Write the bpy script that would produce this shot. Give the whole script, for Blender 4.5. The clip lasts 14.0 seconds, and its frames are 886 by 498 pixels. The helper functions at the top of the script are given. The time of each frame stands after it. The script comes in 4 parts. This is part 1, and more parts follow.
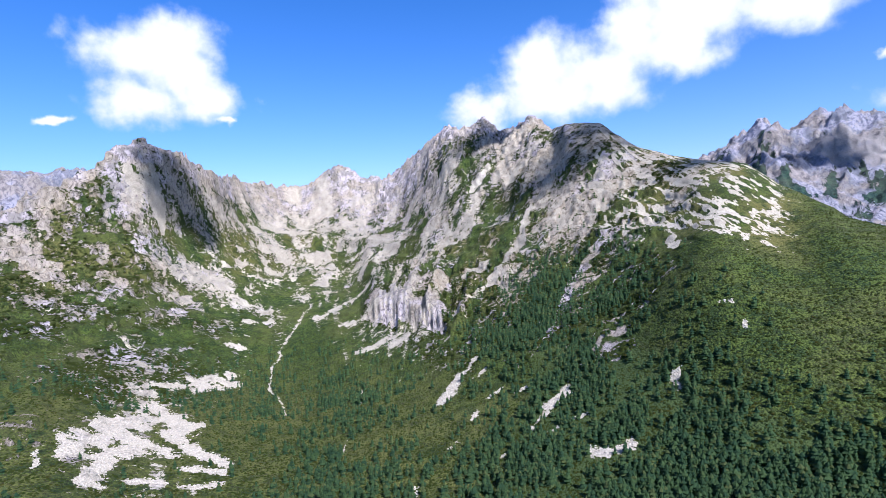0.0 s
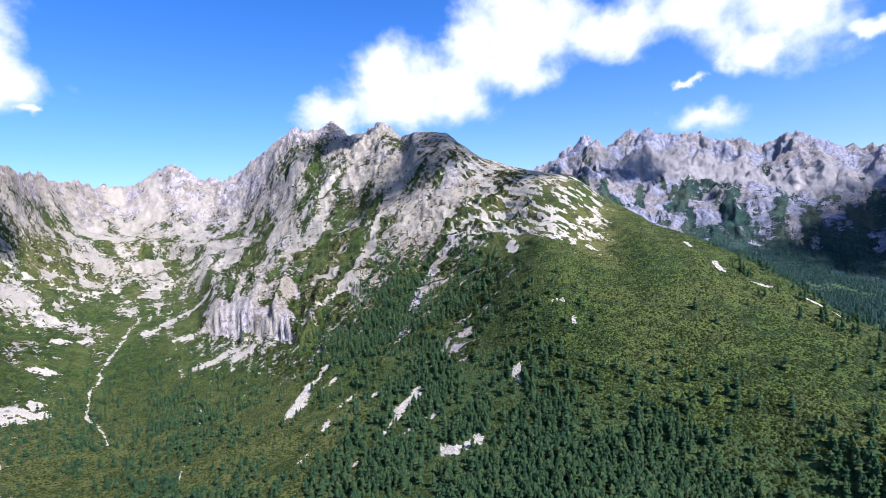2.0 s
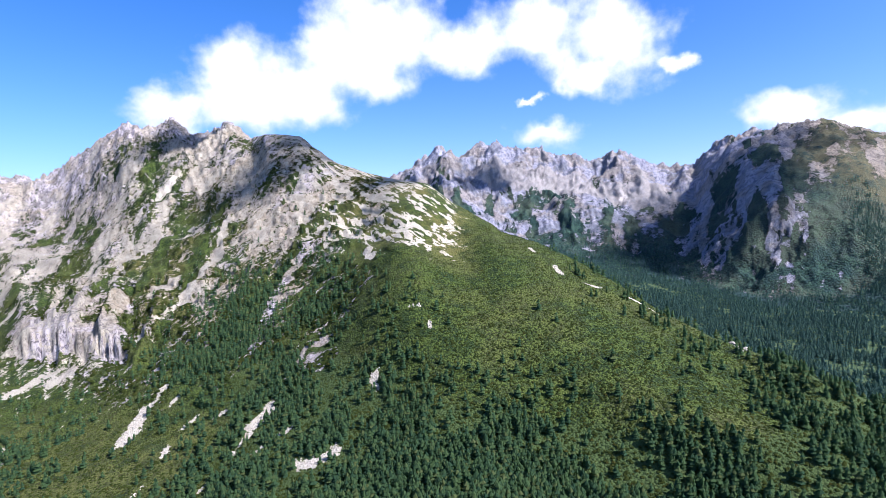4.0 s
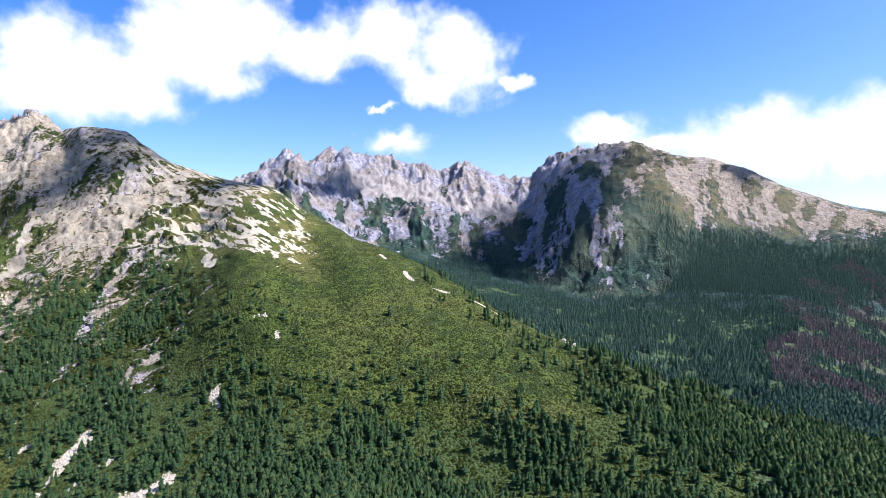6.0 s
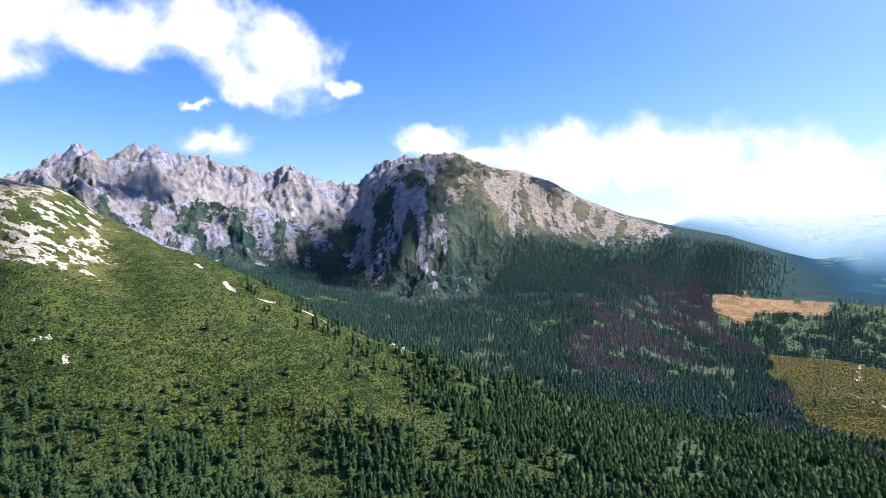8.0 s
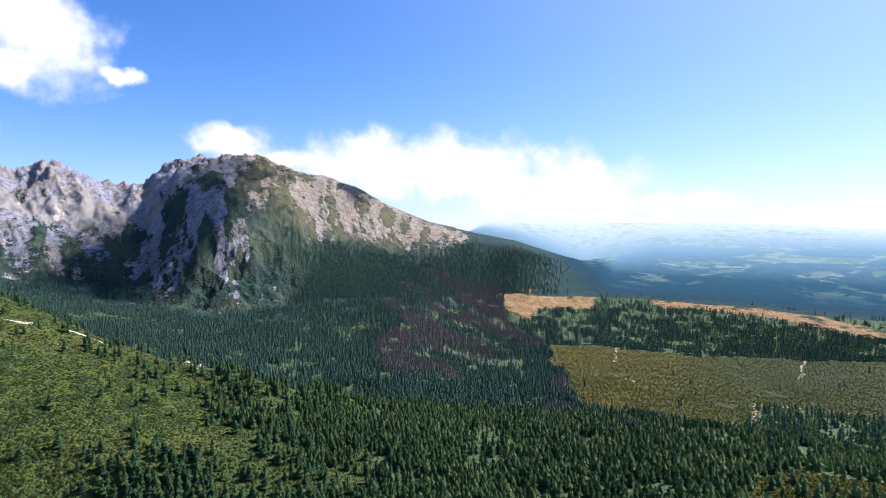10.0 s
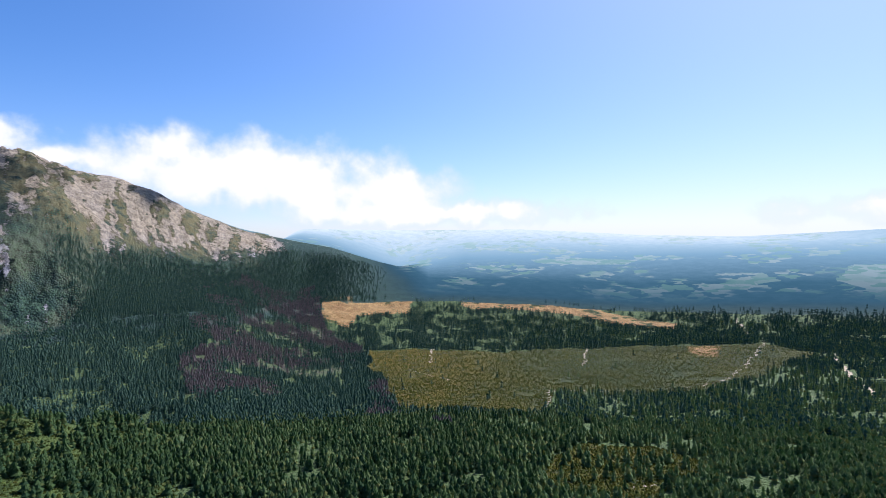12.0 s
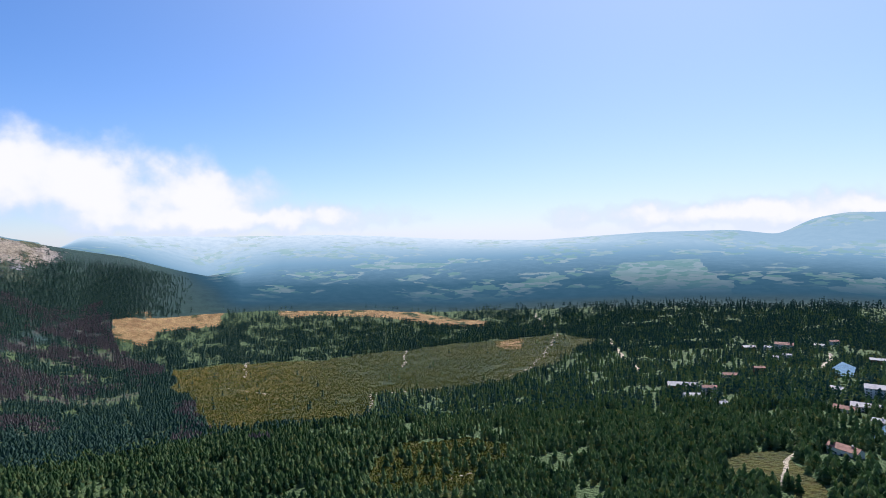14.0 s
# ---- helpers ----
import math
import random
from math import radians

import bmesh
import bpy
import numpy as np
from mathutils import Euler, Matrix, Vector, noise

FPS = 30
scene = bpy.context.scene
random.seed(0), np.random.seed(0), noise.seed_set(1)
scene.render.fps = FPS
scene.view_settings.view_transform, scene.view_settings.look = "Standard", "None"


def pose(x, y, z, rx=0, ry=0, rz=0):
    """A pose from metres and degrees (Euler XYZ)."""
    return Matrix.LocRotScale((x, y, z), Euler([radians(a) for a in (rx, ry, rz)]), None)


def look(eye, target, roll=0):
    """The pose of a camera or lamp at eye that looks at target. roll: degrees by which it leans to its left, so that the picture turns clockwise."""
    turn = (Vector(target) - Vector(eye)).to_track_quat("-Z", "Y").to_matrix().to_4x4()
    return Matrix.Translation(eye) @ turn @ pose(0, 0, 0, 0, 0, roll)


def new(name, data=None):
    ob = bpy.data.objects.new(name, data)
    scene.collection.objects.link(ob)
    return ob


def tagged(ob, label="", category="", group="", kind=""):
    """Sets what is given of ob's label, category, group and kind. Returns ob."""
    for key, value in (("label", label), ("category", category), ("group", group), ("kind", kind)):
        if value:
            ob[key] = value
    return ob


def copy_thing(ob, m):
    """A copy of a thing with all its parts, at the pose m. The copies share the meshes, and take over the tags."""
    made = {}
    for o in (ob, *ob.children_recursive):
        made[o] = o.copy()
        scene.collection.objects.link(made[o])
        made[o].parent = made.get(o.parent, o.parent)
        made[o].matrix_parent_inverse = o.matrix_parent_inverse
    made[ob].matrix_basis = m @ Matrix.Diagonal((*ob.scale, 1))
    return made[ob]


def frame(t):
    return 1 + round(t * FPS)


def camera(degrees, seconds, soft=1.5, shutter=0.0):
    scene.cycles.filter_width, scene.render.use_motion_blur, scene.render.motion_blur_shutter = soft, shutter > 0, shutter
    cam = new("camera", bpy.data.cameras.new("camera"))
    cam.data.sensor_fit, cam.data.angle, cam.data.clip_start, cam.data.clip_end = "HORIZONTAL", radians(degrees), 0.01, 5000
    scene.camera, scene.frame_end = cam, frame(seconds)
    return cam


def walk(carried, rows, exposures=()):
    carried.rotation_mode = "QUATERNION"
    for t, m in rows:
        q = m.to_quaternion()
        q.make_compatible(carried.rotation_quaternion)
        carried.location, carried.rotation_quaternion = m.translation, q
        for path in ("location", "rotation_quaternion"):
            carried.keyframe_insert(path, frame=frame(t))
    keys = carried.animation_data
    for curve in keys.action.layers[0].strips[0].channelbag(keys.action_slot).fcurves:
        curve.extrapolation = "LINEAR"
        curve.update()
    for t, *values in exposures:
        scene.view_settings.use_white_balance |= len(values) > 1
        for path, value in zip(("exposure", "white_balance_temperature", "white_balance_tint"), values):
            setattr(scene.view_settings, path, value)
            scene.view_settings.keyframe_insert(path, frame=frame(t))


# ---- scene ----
cam = camera(77.93, 14.0, soft=0.7)
EYE = 500.0
PATH = [
    (0.0, pose(0.00, 0.00, EYE, 86.701, 2.996, -0.105)),
    (0.5, pose(0.01, 0.01, EYE, 86.627, 2.880, -3.736)),
    (1.0, pose(0.03, 0.02, EYE, 86.568, 2.779, -7.955)),
    (1.5, pose(0.04, 0.03, EYE, 86.529, 2.697, -11.715)),
    (2.0, pose(0.06, 0.04, EYE, 86.532, 2.598, -15.649)),
    (2.5, pose(0.07, 0.05, EYE, 86.516, 2.543, -19.259)),
    (3.0, pose(0.09, 0.06, EYE, 86.547, 2.442, -23.158)),
    (5.5, pose(0.16, 0.11, EYE, 86.788, 1.420, -41.762)),
    (6.0, pose(0.18, 0.12, EYE, 86.861, 1.312, -46.005)),
    (6.5, pose(0.20, 0.13, EYE, 86.912, 1.235, -50.199)),
    (7.0, pose(0.21, 0.14, EYE, 86.992, 1.161, -54.717)),
    (7.5, pose(0.22, 0.15, EYE, 87.115, 1.107, -58.985)),
    (8.0, pose(0.24, 0.16, EYE, 87.197, 1.033, -63.779)),
    (8.5, pose(0.26, 0.17, EYE, 87.258, 1.039, -68.907)),
    (11.0, pose(0.33, 0.22, EYE, 87.746, 0.678, -92.932)),
    (11.5, pose(0.34, 0.23, EYE, 87.865, 0.769, -97.570)),
    (12.0, pose(0.36, 0.24, EYE, 87.972, 0.802, -102.608)),
    (12.5, pose(0.38, 0.25, EYE, 88.033, 0.870, -107.310)),
    (13.0, pose(0.39, 0.26, EYE, 88.099, 0.986, -112.504)),
    (13.5, pose(0.40, 0.27, EYE, 88.172, 1.062, -116.869)),
    (14.0, pose(0.42, 0.28, EYE, 88.219, 1.146, -121.364)),
]
walk(cam, PATH, exposures=((0.0, 0.9, 5500, 23), (2.5, 1.0, 5450, 24), (6.0, 1.18, 5950, 22), (8.5, 1.1, 5950, 21), (11.0, 0.95, 6100, 19), (14.0, 0.7, 6150, 16)))

# ---- world and sun ----
SUN_BEARING, SUN_HEIGHT = 149.0, 47.0  # degrees clockwise from +y; above the horizon
CLOUDS = [
    (-25.2, 17.2, 4.4, 2.3), (-28.0, 16.1, 4.2, 2.5), (-24.0, 14.4, 4.0, 2.7), (-28.3, 11.8, 3.7, 2.2),
    (-22.1, 12.5, 3.1, 2.0), (-20.8, 10.2, 0.9, 0.5), (-34.6, 10.0, 1.2, 0.4), (5.3, 10.7, 3.8, 2.0),
    (10.4, 13.5, 4.5, 3.6), (13.0, 11.3, 6.3, 2.4), (16.6, 13.4, 5.8, 3.2), (20.2, 16.6, 4.6, 4.1),
    (24.9, 18.5, 6.3, 4.4), (23.5, 14.3, 4.6, 2.6), (34.0, 16.8, 5.5, 2.5), (41.1, 17.5, 6.5, 3.3),
    (48.0, 16.0, 5.4, 3.5), (46.1, 13.4, 3.4, 1.7), (54.0, 13.4, 1.8, 0.7), (39.8, 11.5, 1.1, 0.4),
    (41.4, 7.8, 3.7, 1.4), (63.0, 8.2, 4.3, 1.6), (65.9, 6.7, 5.7, 1.2), (76.0, 7.6, 3.7, 2.4),
    (81.2, 6.2, 6.2, 2.9), (88.3, 5.9, 5.1, 3.0), (80.0, 5.5, 11.0, 3.4), (88.1, 4.9, 8.8, 3.6),
    (96.9, 3.6, 8.6, 2.8), (149.4, 1.3, 16.0, 1.3), (160.0, 1.5, 8.2, 1.4), (100.8, 1.8, 16.8, 1.4),
]


SKY_TINT, SKY_STRENGTH = (0.31, 0.87, 1.34, 1), 0.074


def make_sky():
    world = bpy.data.worlds.new("sky")
    scene.world = world
    world.use_nodes = True
    nt = world.node_tree
    nt.nodes.clear()

    def node(kind):
        return nt.nodes.new(kind)

    def math_node(op, a, b=None, c=None):
        n = node("ShaderNodeMath")
        n.operation = op
        for i, v in enumerate((a, b, c)):
            if v is None:
                continue
            if isinstance(v, (int, float)):
                n.inputs[i].default_value = v
            else:
                nt.links.new(v, n.inputs[i])
        return n.outputs[0]

    sky = node("ShaderNodeTexSky")
    sky.sky_type, sky.sun_disc = "NISHITA", False
    sky.sun_elevation, sky.sun_rotation = radians(SUN_HEIGHT), radians(SUN_BEARING)
    sky.altitude, sky.air_density, sky.dust_density, sky.ozone_density = 1900, 1.0, 1.2, 3.0
    coord = node("ShaderNodeTexCoord")
    split = node("ShaderNodeSeparateXYZ")
    nt.links.new(coord.outputs["Generated"], split.inputs[0])
    bearing = math_node("MULTIPLY", math_node("ARCTAN2", split.outputs[0], split.outputs[1]), 180 / math.pi)
    height = math_node("MULTIPLY", math_node("ARCSINE", split.outputs[2]), 180 / math.pi)
    flat = node("ShaderNodeCombineXYZ")
    nt.links.new(bearing, flat.inputs[0])
    nt.links.new(height, flat.inputs[1])
    drift = node("ShaderNodeTexNoise")
    drift.inputs["Scale"].default_value, drift.inputs["Detail"].default_value = 0.45, 6.0
    nt.links.new(flat.outputs[0], drift.inputs["Vector"])
    torn = node("ShaderNodeVectorMath")
    torn.operation = "MULTIPLY_ADD"
    nt.links.new(drift.outputs["Color"], torn.inputs[0])
    torn.inputs[1].default_value = (4.4, 2.6, 0)
    nt.links.new(flat.outputs[0], torn.inputs[2])
    ragged = node("ShaderNodeVectorMath")
    ragged.operation = "ADD"
    nt.links.new(torn.outputs[0], ragged.inputs[0])
    ragged.inputs[1].default_value = (-2.2, -1.3, 0)
    far = None
    for a, e, ra, re in CLOUDS:
        n = node("ShaderNodeVectorMath")
        n.operation = "MULTIPLY_ADD"
        nt.links.new(ragged.outputs[0], n.inputs[0])
        n.inputs[1].default_value = (1 / ra, 1 / re, 0)
        n.inputs[2].default_value = (-a / ra, -e / re, 0)
        m = node("ShaderNodeVectorMath")
        m.operation = "LENGTH"
        nt.links.new(n.outputs[0], m.inputs[0])
        far = m.outputs["Value"] if far is None else math_node("SMOOTH_MIN", far, m.outputs["Value"], 0.45)
    puff = node("ShaderNodeTexNoise")
    puff.inputs["Scale"].default_value, puff.inputs["Detail"].default_value = 0.22, 9.0
    puff.inputs["Roughness"].default_value = 0.52
    nt.links.new(flat.outputs[0], puff.inputs["Vector"])
    edge = math_node("SUBTRACT", math_node("MULTIPLY_ADD", puff.outputs[0], -2.1, 2.25), far)
    cover = node("ShaderNodeMapRange")
    cover.interpolation_type = "SMOOTHSTEP"
    nt.links.new(edge, cover.inputs["Value"])
    cover.inputs["From Min"].default_value, cover.inputs["From Max"].default_value = -0.15, 0.75
    deep = node("ShaderNodeMapRange")
    deep.interpolation_type = "SMOOTHSTEP"
    nt.links.new(edge, deep.inputs["Value"])
    deep.inputs["From Min"].default_value, deep.inputs["From Max"].default_value = 0.1, 1.0
    white = node("ShaderNodeMixRGB")
    nt.links.new(deep.outputs[0], white.inputs[0])
    white.inputs[1].default_value = (0.42, 0.48, 0.61, 1)
    white.inputs[2].default_value = (0.60, 0.60, 0.615, 1)
    # the deep blue of clear mountain air, paling towards the sun and into the haze over the horizon
    tint = node("ShaderNodeMixRGB")
    tint.blend_type = "MULTIPLY"
    nt.links.new(sky.outputs[0], tint.inputs[1])
    tint.inputs[2].default_value = SKY_TINT
    ahead = node("ShaderNodeVectorMath")
    ahead.operation = "DOT_PRODUCT"
    nt.links.new(coord.outputs["Generated"], ahead.inputs[0])
    b, e = radians(SUN_BEARING), radians(SUN_HEIGHT)
    ahead.inputs[1].default_value = (math.sin(b) * math.cos(e), math.cos(b) * math.cos(e), math.sin(e))
    by_sun = math_node("POWER", math_node("MAXIMUM", math_node("MULTIPLY_ADD", ahead.outputs["Value"], 0.5, 0.5), 0.0), 7.0)
    by_land = math_node("POWER", 2.718, math_node("MULTIPLY", math_node("MAXIMUM", height, 0.0), -0.14))
    nt.links.new(math_node("SUBTRACT", 1.0, math_node("MULTIPLY", by_land, 0.9)), tint.inputs[0])
    haze = math_node("ADD", math_node("MULTIPLY", by_sun, 0.66), math_node("MULTIPLY", by_land, math_node("MULTIPLY_ADD", by_sun, 0.75, 0.42)))
    pale = node("ShaderNodeMixRGB")
    nt.links.new(math_node("MINIMUM", haze, 0.97), pale.inputs[0])
    lit = node("ShaderNodeMixRGB")
    lit.blend_type = "MULTIPLY"
    lit.inputs[0].default_value = 1.0
    nt.links.new(tint.outputs[0], lit.inputs[1])
    lit.inputs[2].default_value = (SKY_STRENGTH, SKY_STRENGTH, SKY_STRENGTH, 1)
    nt.links.new(lit.outputs[0], pale.inputs[1])
    pale.inputs[2].default_value = (0.49, 0.53, 0.60, 1)
    clear = node("ShaderNodeBackground")
    nt.links.new(pale.outputs[0], clear.inputs[0])
    clear.inputs[1].default_value = 1.0
    cloud = node("ShaderNodeBackground")
    nt.links.new(white.outputs[0], cloud.inputs[0])
    cloud.inputs[1].default_value = 1.0
    both = node("ShaderNodeMixShader")
    nt.links.new(cover.outputs[0], both.inputs[0])
    nt.links.new(clear.outputs[0], both.inputs[1])
    nt.links.new(cloud.outputs[0], both.inputs[2])
    nt.links.new(both.outputs[0], node("ShaderNodeOutputWorld").inputs[0])


make_sky()
sun = new("sun", bpy.data.lights.new("sun", "SUN"))
sun.data.energy, sun.data.angle, sun.data.color = 5.0, radians(0.53), (1.0, 0.95, 0.87)
_b, _e = radians(SUN_BEARING), radians(SUN_HEIGHT)
sun.matrix_world = look((math.sin(_b) * math.cos(_e) * 900, math.cos(_b) * math.cos(_e) * 900, 900 * math.sin(_e) + 500), (0, 0, 500))


# ---- materials ----
class Nodes:
    """A short hand for node materials."""

    def __init__(self, name):
        self.mat = bpy.data.materials.new(name)
        self.mat.use_nodes = True
        self.nt = self.mat.node_tree
        self.shader = self.nt.nodes["Principled BSDF"]
        self.shader.inputs["Specular IOR Level"].default_value = 0.15
        self.pos = self.nt.nodes.new("ShaderNodeNewGeometry").outputs["Position"]

    def put(self, value, socket):
        if isinstance(value, (int, float)):
            socket.default_value = value
        elif isinstance(value, tuple):
            socket.default_value = value if len(value) == len(socket.default_value) else (*value, 1)
        else:
            self.nt.links.new(value, socket)

    def noise(self, size, detail=4.0, rough=0.55, stretch=None, warp=0.0):
        n = self.nt.nodes.new("ShaderNodeTexNoise")
        n.inputs["Scale"].default_value, n.inputs["Detail"].default_value = 1.0, detail
        n.inputs["Roughness"].default_value, n.inputs["Distortion"].default_value = rough, warp
        v = self.nt.nodes.new("ShaderNodeVectorMath")
        v.operation = "MULTIPLY"
        self.put(self.pos, v.inputs[0])
        s = stretch or (1, 1, 1)
        v.inputs[1].default_value = (s[0] / size, s[1] / size, s[2] / size)
        self.put(v.outputs[0], n.inputs["Vector"])
        return n.outputs[0]

    def cells(self, size, what="Distance"):
        n = self.nt.nodes.new("ShaderNodeTexVoronoi")
        n.inputs["Scale"].default_value = 1.0 / size
        self.put(self.pos, n.inputs["Vector"])
        return n.outputs[what]

    def attr(self, name):
        n = self.nt.nodes.new("ShaderNodeAttribute")
        n.attribute_name = name
        return n.outputs["Fac"]

    def calc(self, op, a, b=0.0, c=0.0):
        n = self.nt.nodes.new("ShaderNodeMath")
        n.operation = op
        for i, v in enumerate((a, b, c)):
            self.put(v, n.inputs[i])
        return n.outputs[0]

    def ramp(self, value, lo, hi, out=(0.0, 1.0)):
        n = self.nt.nodes.new("ShaderNodeMapRange")
        n.interpolation_type = "SMOOTHSTEP"
        for i, v in enumerate((value, lo, hi, *out)):
            self.put(v, n.inputs[i])
        return n.outputs[0]

    def mix(self, fac, a, b, mode="MIX"):
        n = self.nt.nodes.new("ShaderNodeMixRGB")
        n.blend_type = mode
        for i, v in enumerate((fac, a, b)):
            self.put(v, n.inputs[i])
        return n.outputs[0]

    def finish(self, color, rough=0.9, height=None, depth=1.0, strength=0.6):
        self.put(color, self.shader.inputs["Base Color"])
        self.put(rough, self.shader.inputs["Roughness"])
        if height is not None:
            b = self.nt.nodes.new("ShaderNodeBump")
            b.inputs["Strength"].default_value, b.inputs["Distance"].default_value = strength, depth
            self.put(height, b.inputs["Height"])
            self.put(b.outputs[0], self.shader.inputs["Normal"])
        return self.mat


def terrain_material(name, grain, green, dark_green, dry, rock, rock_dark, scree, wood, moss, warm, ragged=3.4, crisp=0.028):
    """Mountain ground: dwarf pine and grass, bare granite, pale scree, woodland floor; grain is the size of a clump in metres."""
    n = Nodes(name)
    a_rock, a_scree, a_wood, a_dry = n.attr("rock"), n.attr("scree"), n.attr("wood"), n.attr("dry")
    fine, mid, wide = n.noise(grain * 1.1, 6, 0.72), n.noise(grain * 7, 6, 0.65), n.noise(grain * 45, 5, 0.6)
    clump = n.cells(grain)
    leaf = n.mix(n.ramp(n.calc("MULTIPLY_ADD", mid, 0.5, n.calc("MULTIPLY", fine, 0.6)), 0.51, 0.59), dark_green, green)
    # gaps between clumps darkened, the shade in them put into the colour
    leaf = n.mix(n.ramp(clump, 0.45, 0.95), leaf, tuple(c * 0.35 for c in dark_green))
    leaf = n.mix(n.calc("MULTIPLY", n.ramp(wide, 0.42, 0.62), 0.2), leaf, dry)
    leaf = n.mix(n.calc("MULTIPLY", a_dry, n.ramp(mid, 0.32, 0.58)), leaf, n.mix(n.ramp(fine, 0.3, 0.7), tuple(c * 0.5 for c in dry), dry))
    leaf = n.mix(n.ramp(n.calc("ADD", a_wood, n.calc("MULTIPLY_ADD", mid, 0.6, -0.3)), 0.4, 0.6), leaf, wood)
    leaf = n.mix(n.calc("MULTIPLY", n.attr("dead"), n.ramp(mid, 0.35, 0.6)), leaf, (0.05, 0.048, 0.042))
    earth = n.mix(n.ramp(mid, 0.35, 0.65), (0.20, 0.11, 0.05), (0.34, 0.22, 0.10))
    leaf = n.mix(n.attr("tawny"), leaf, n.mix(n.ramp(fine, 0.3, 0.6), (0.10, 0.08, 0.03), earth))
    crack = n.noise(grain * 2.6, 8, 0.76, (1, 1, 0.5), 0.6)
    slab = n.noise(grain * 16, 6, 0.62, (1, 1, 0.6), 0.3)
    stone = n.mix(n.ramp(crack, 0.47 - crisp, 0.47 + crisp), rock_dark, rock)
    stone = n.mix(n.calc("MULTIPLY", n.ramp(slab, 0.46, 0.56), 0.6), stone, n.mix(n.ramp(fine, 0.3, 0.7), rock_dark, moss))
    stone = n.mix(n.calc("MULTIPLY", n.ramp(n.noise(grain * 30, 5, 0.6), 0.45, 0.58), 0.6), stone, n.mix(n.ramp(crack, 0.42, 0.58), tuple(c * 0.5 for c in warm), warm))
    stone = n.mix(n.calc("MULTIPLY", a_dry, 0.85), stone, n.mix(n.ramp(crack, 0.42, 0.58), tuple(c * 0.55 for c in warm), warm))
    pebble = n.mix(n.ramp(n.noise(grain * 0.9, 6, 0.8), 0.42, 0.56), tuple(c * 0.66 for c in scree), scree)
    pebble = n.mix(n.calc("MULTIPLY", n.ramp(n.noise(grain * 10, 5, 0.65), 0.45, 0.7), 0.6), pebble, stone)
    edge = n.calc("MULTIPLY_ADD", n.noise(grain * 7, 8, 0.72, (1, 1, 1), 0.4), ragged, -ragged / 2)
    is_rock = n.ramp(n.calc("ADD", a_rock, n.calc("MULTIPLY", edge, n.ramp(a_rock, 0.0, 0.2))), 0.42, 0.52)
    edge_s = n.calc("MULTIPLY_ADD", n.noise(grain * 5, 7, 0.7, (1, 1, 1), 0.6), ragged * 0.8, -ragged * 0.4)
    is_scree = n.ramp(n.calc("ADD", a_scree, n.calc("MULTIPLY", edge_s, n.ramp(a_scree, 0.0, 0.2))), 0.48, 0.55)
    color = n.mix(is_scree, n.mix(is_rock, leaf, stone), pebble)
    lump = n.calc("MULTIPLY_ADD", clump, -0.9, n.calc("ADD", fine, n.calc("MULTIPLY", crack, n.calc("MULTIPLY", is_rock, 4.5))))
    return n.finish(color, 0.92, lump, grain * 0.8, 0.9)


def leaf_material(name, a, b, c):
    """Needles, each tree of its own shade."""
    n = Nodes(name)
    info = n.nt.nodes.new("ShaderNodeObjectInfo")
    isle = n.nt.nodes.new("ShaderNodeNewGeometry")
    r = n.calc("FRACT", n.calc("ADD", info.outputs["Random"], isle.outputs["Random Per Island"]))
    col = n.mix(n.ramp(r, 0.0, 0.75), a, b)
    col = n.mix(n.ramp(r, 0.86, 0.95), col, c)
    col = n.mix(n.ramp(n.noise(0.9, 3, 0.7), 0.3, 0.7), n.mix(0.2, col, (0.01, 0.02, 0.012)), col)
    n.finish(col, 0.85, n.noise(0.7, 3, 0.7), 0.5, 0.8)
    glow = n.nt.nodes.new("ShaderNodeBsdfTranslucent")
    n.put(col, glow.inputs["Color"])
    both = n.nt.nodes.new("ShaderNodeMixShader")
    both.inputs[0].default_value = 0.62
    n.put(n.shader.outputs[0], both.inputs[1])
    n.put(glow.outputs[0], both.inputs[2])
    n.put(both.outputs[0], n.nt.nodes["Material Output"].inputs["Surface"])
    return n.mat


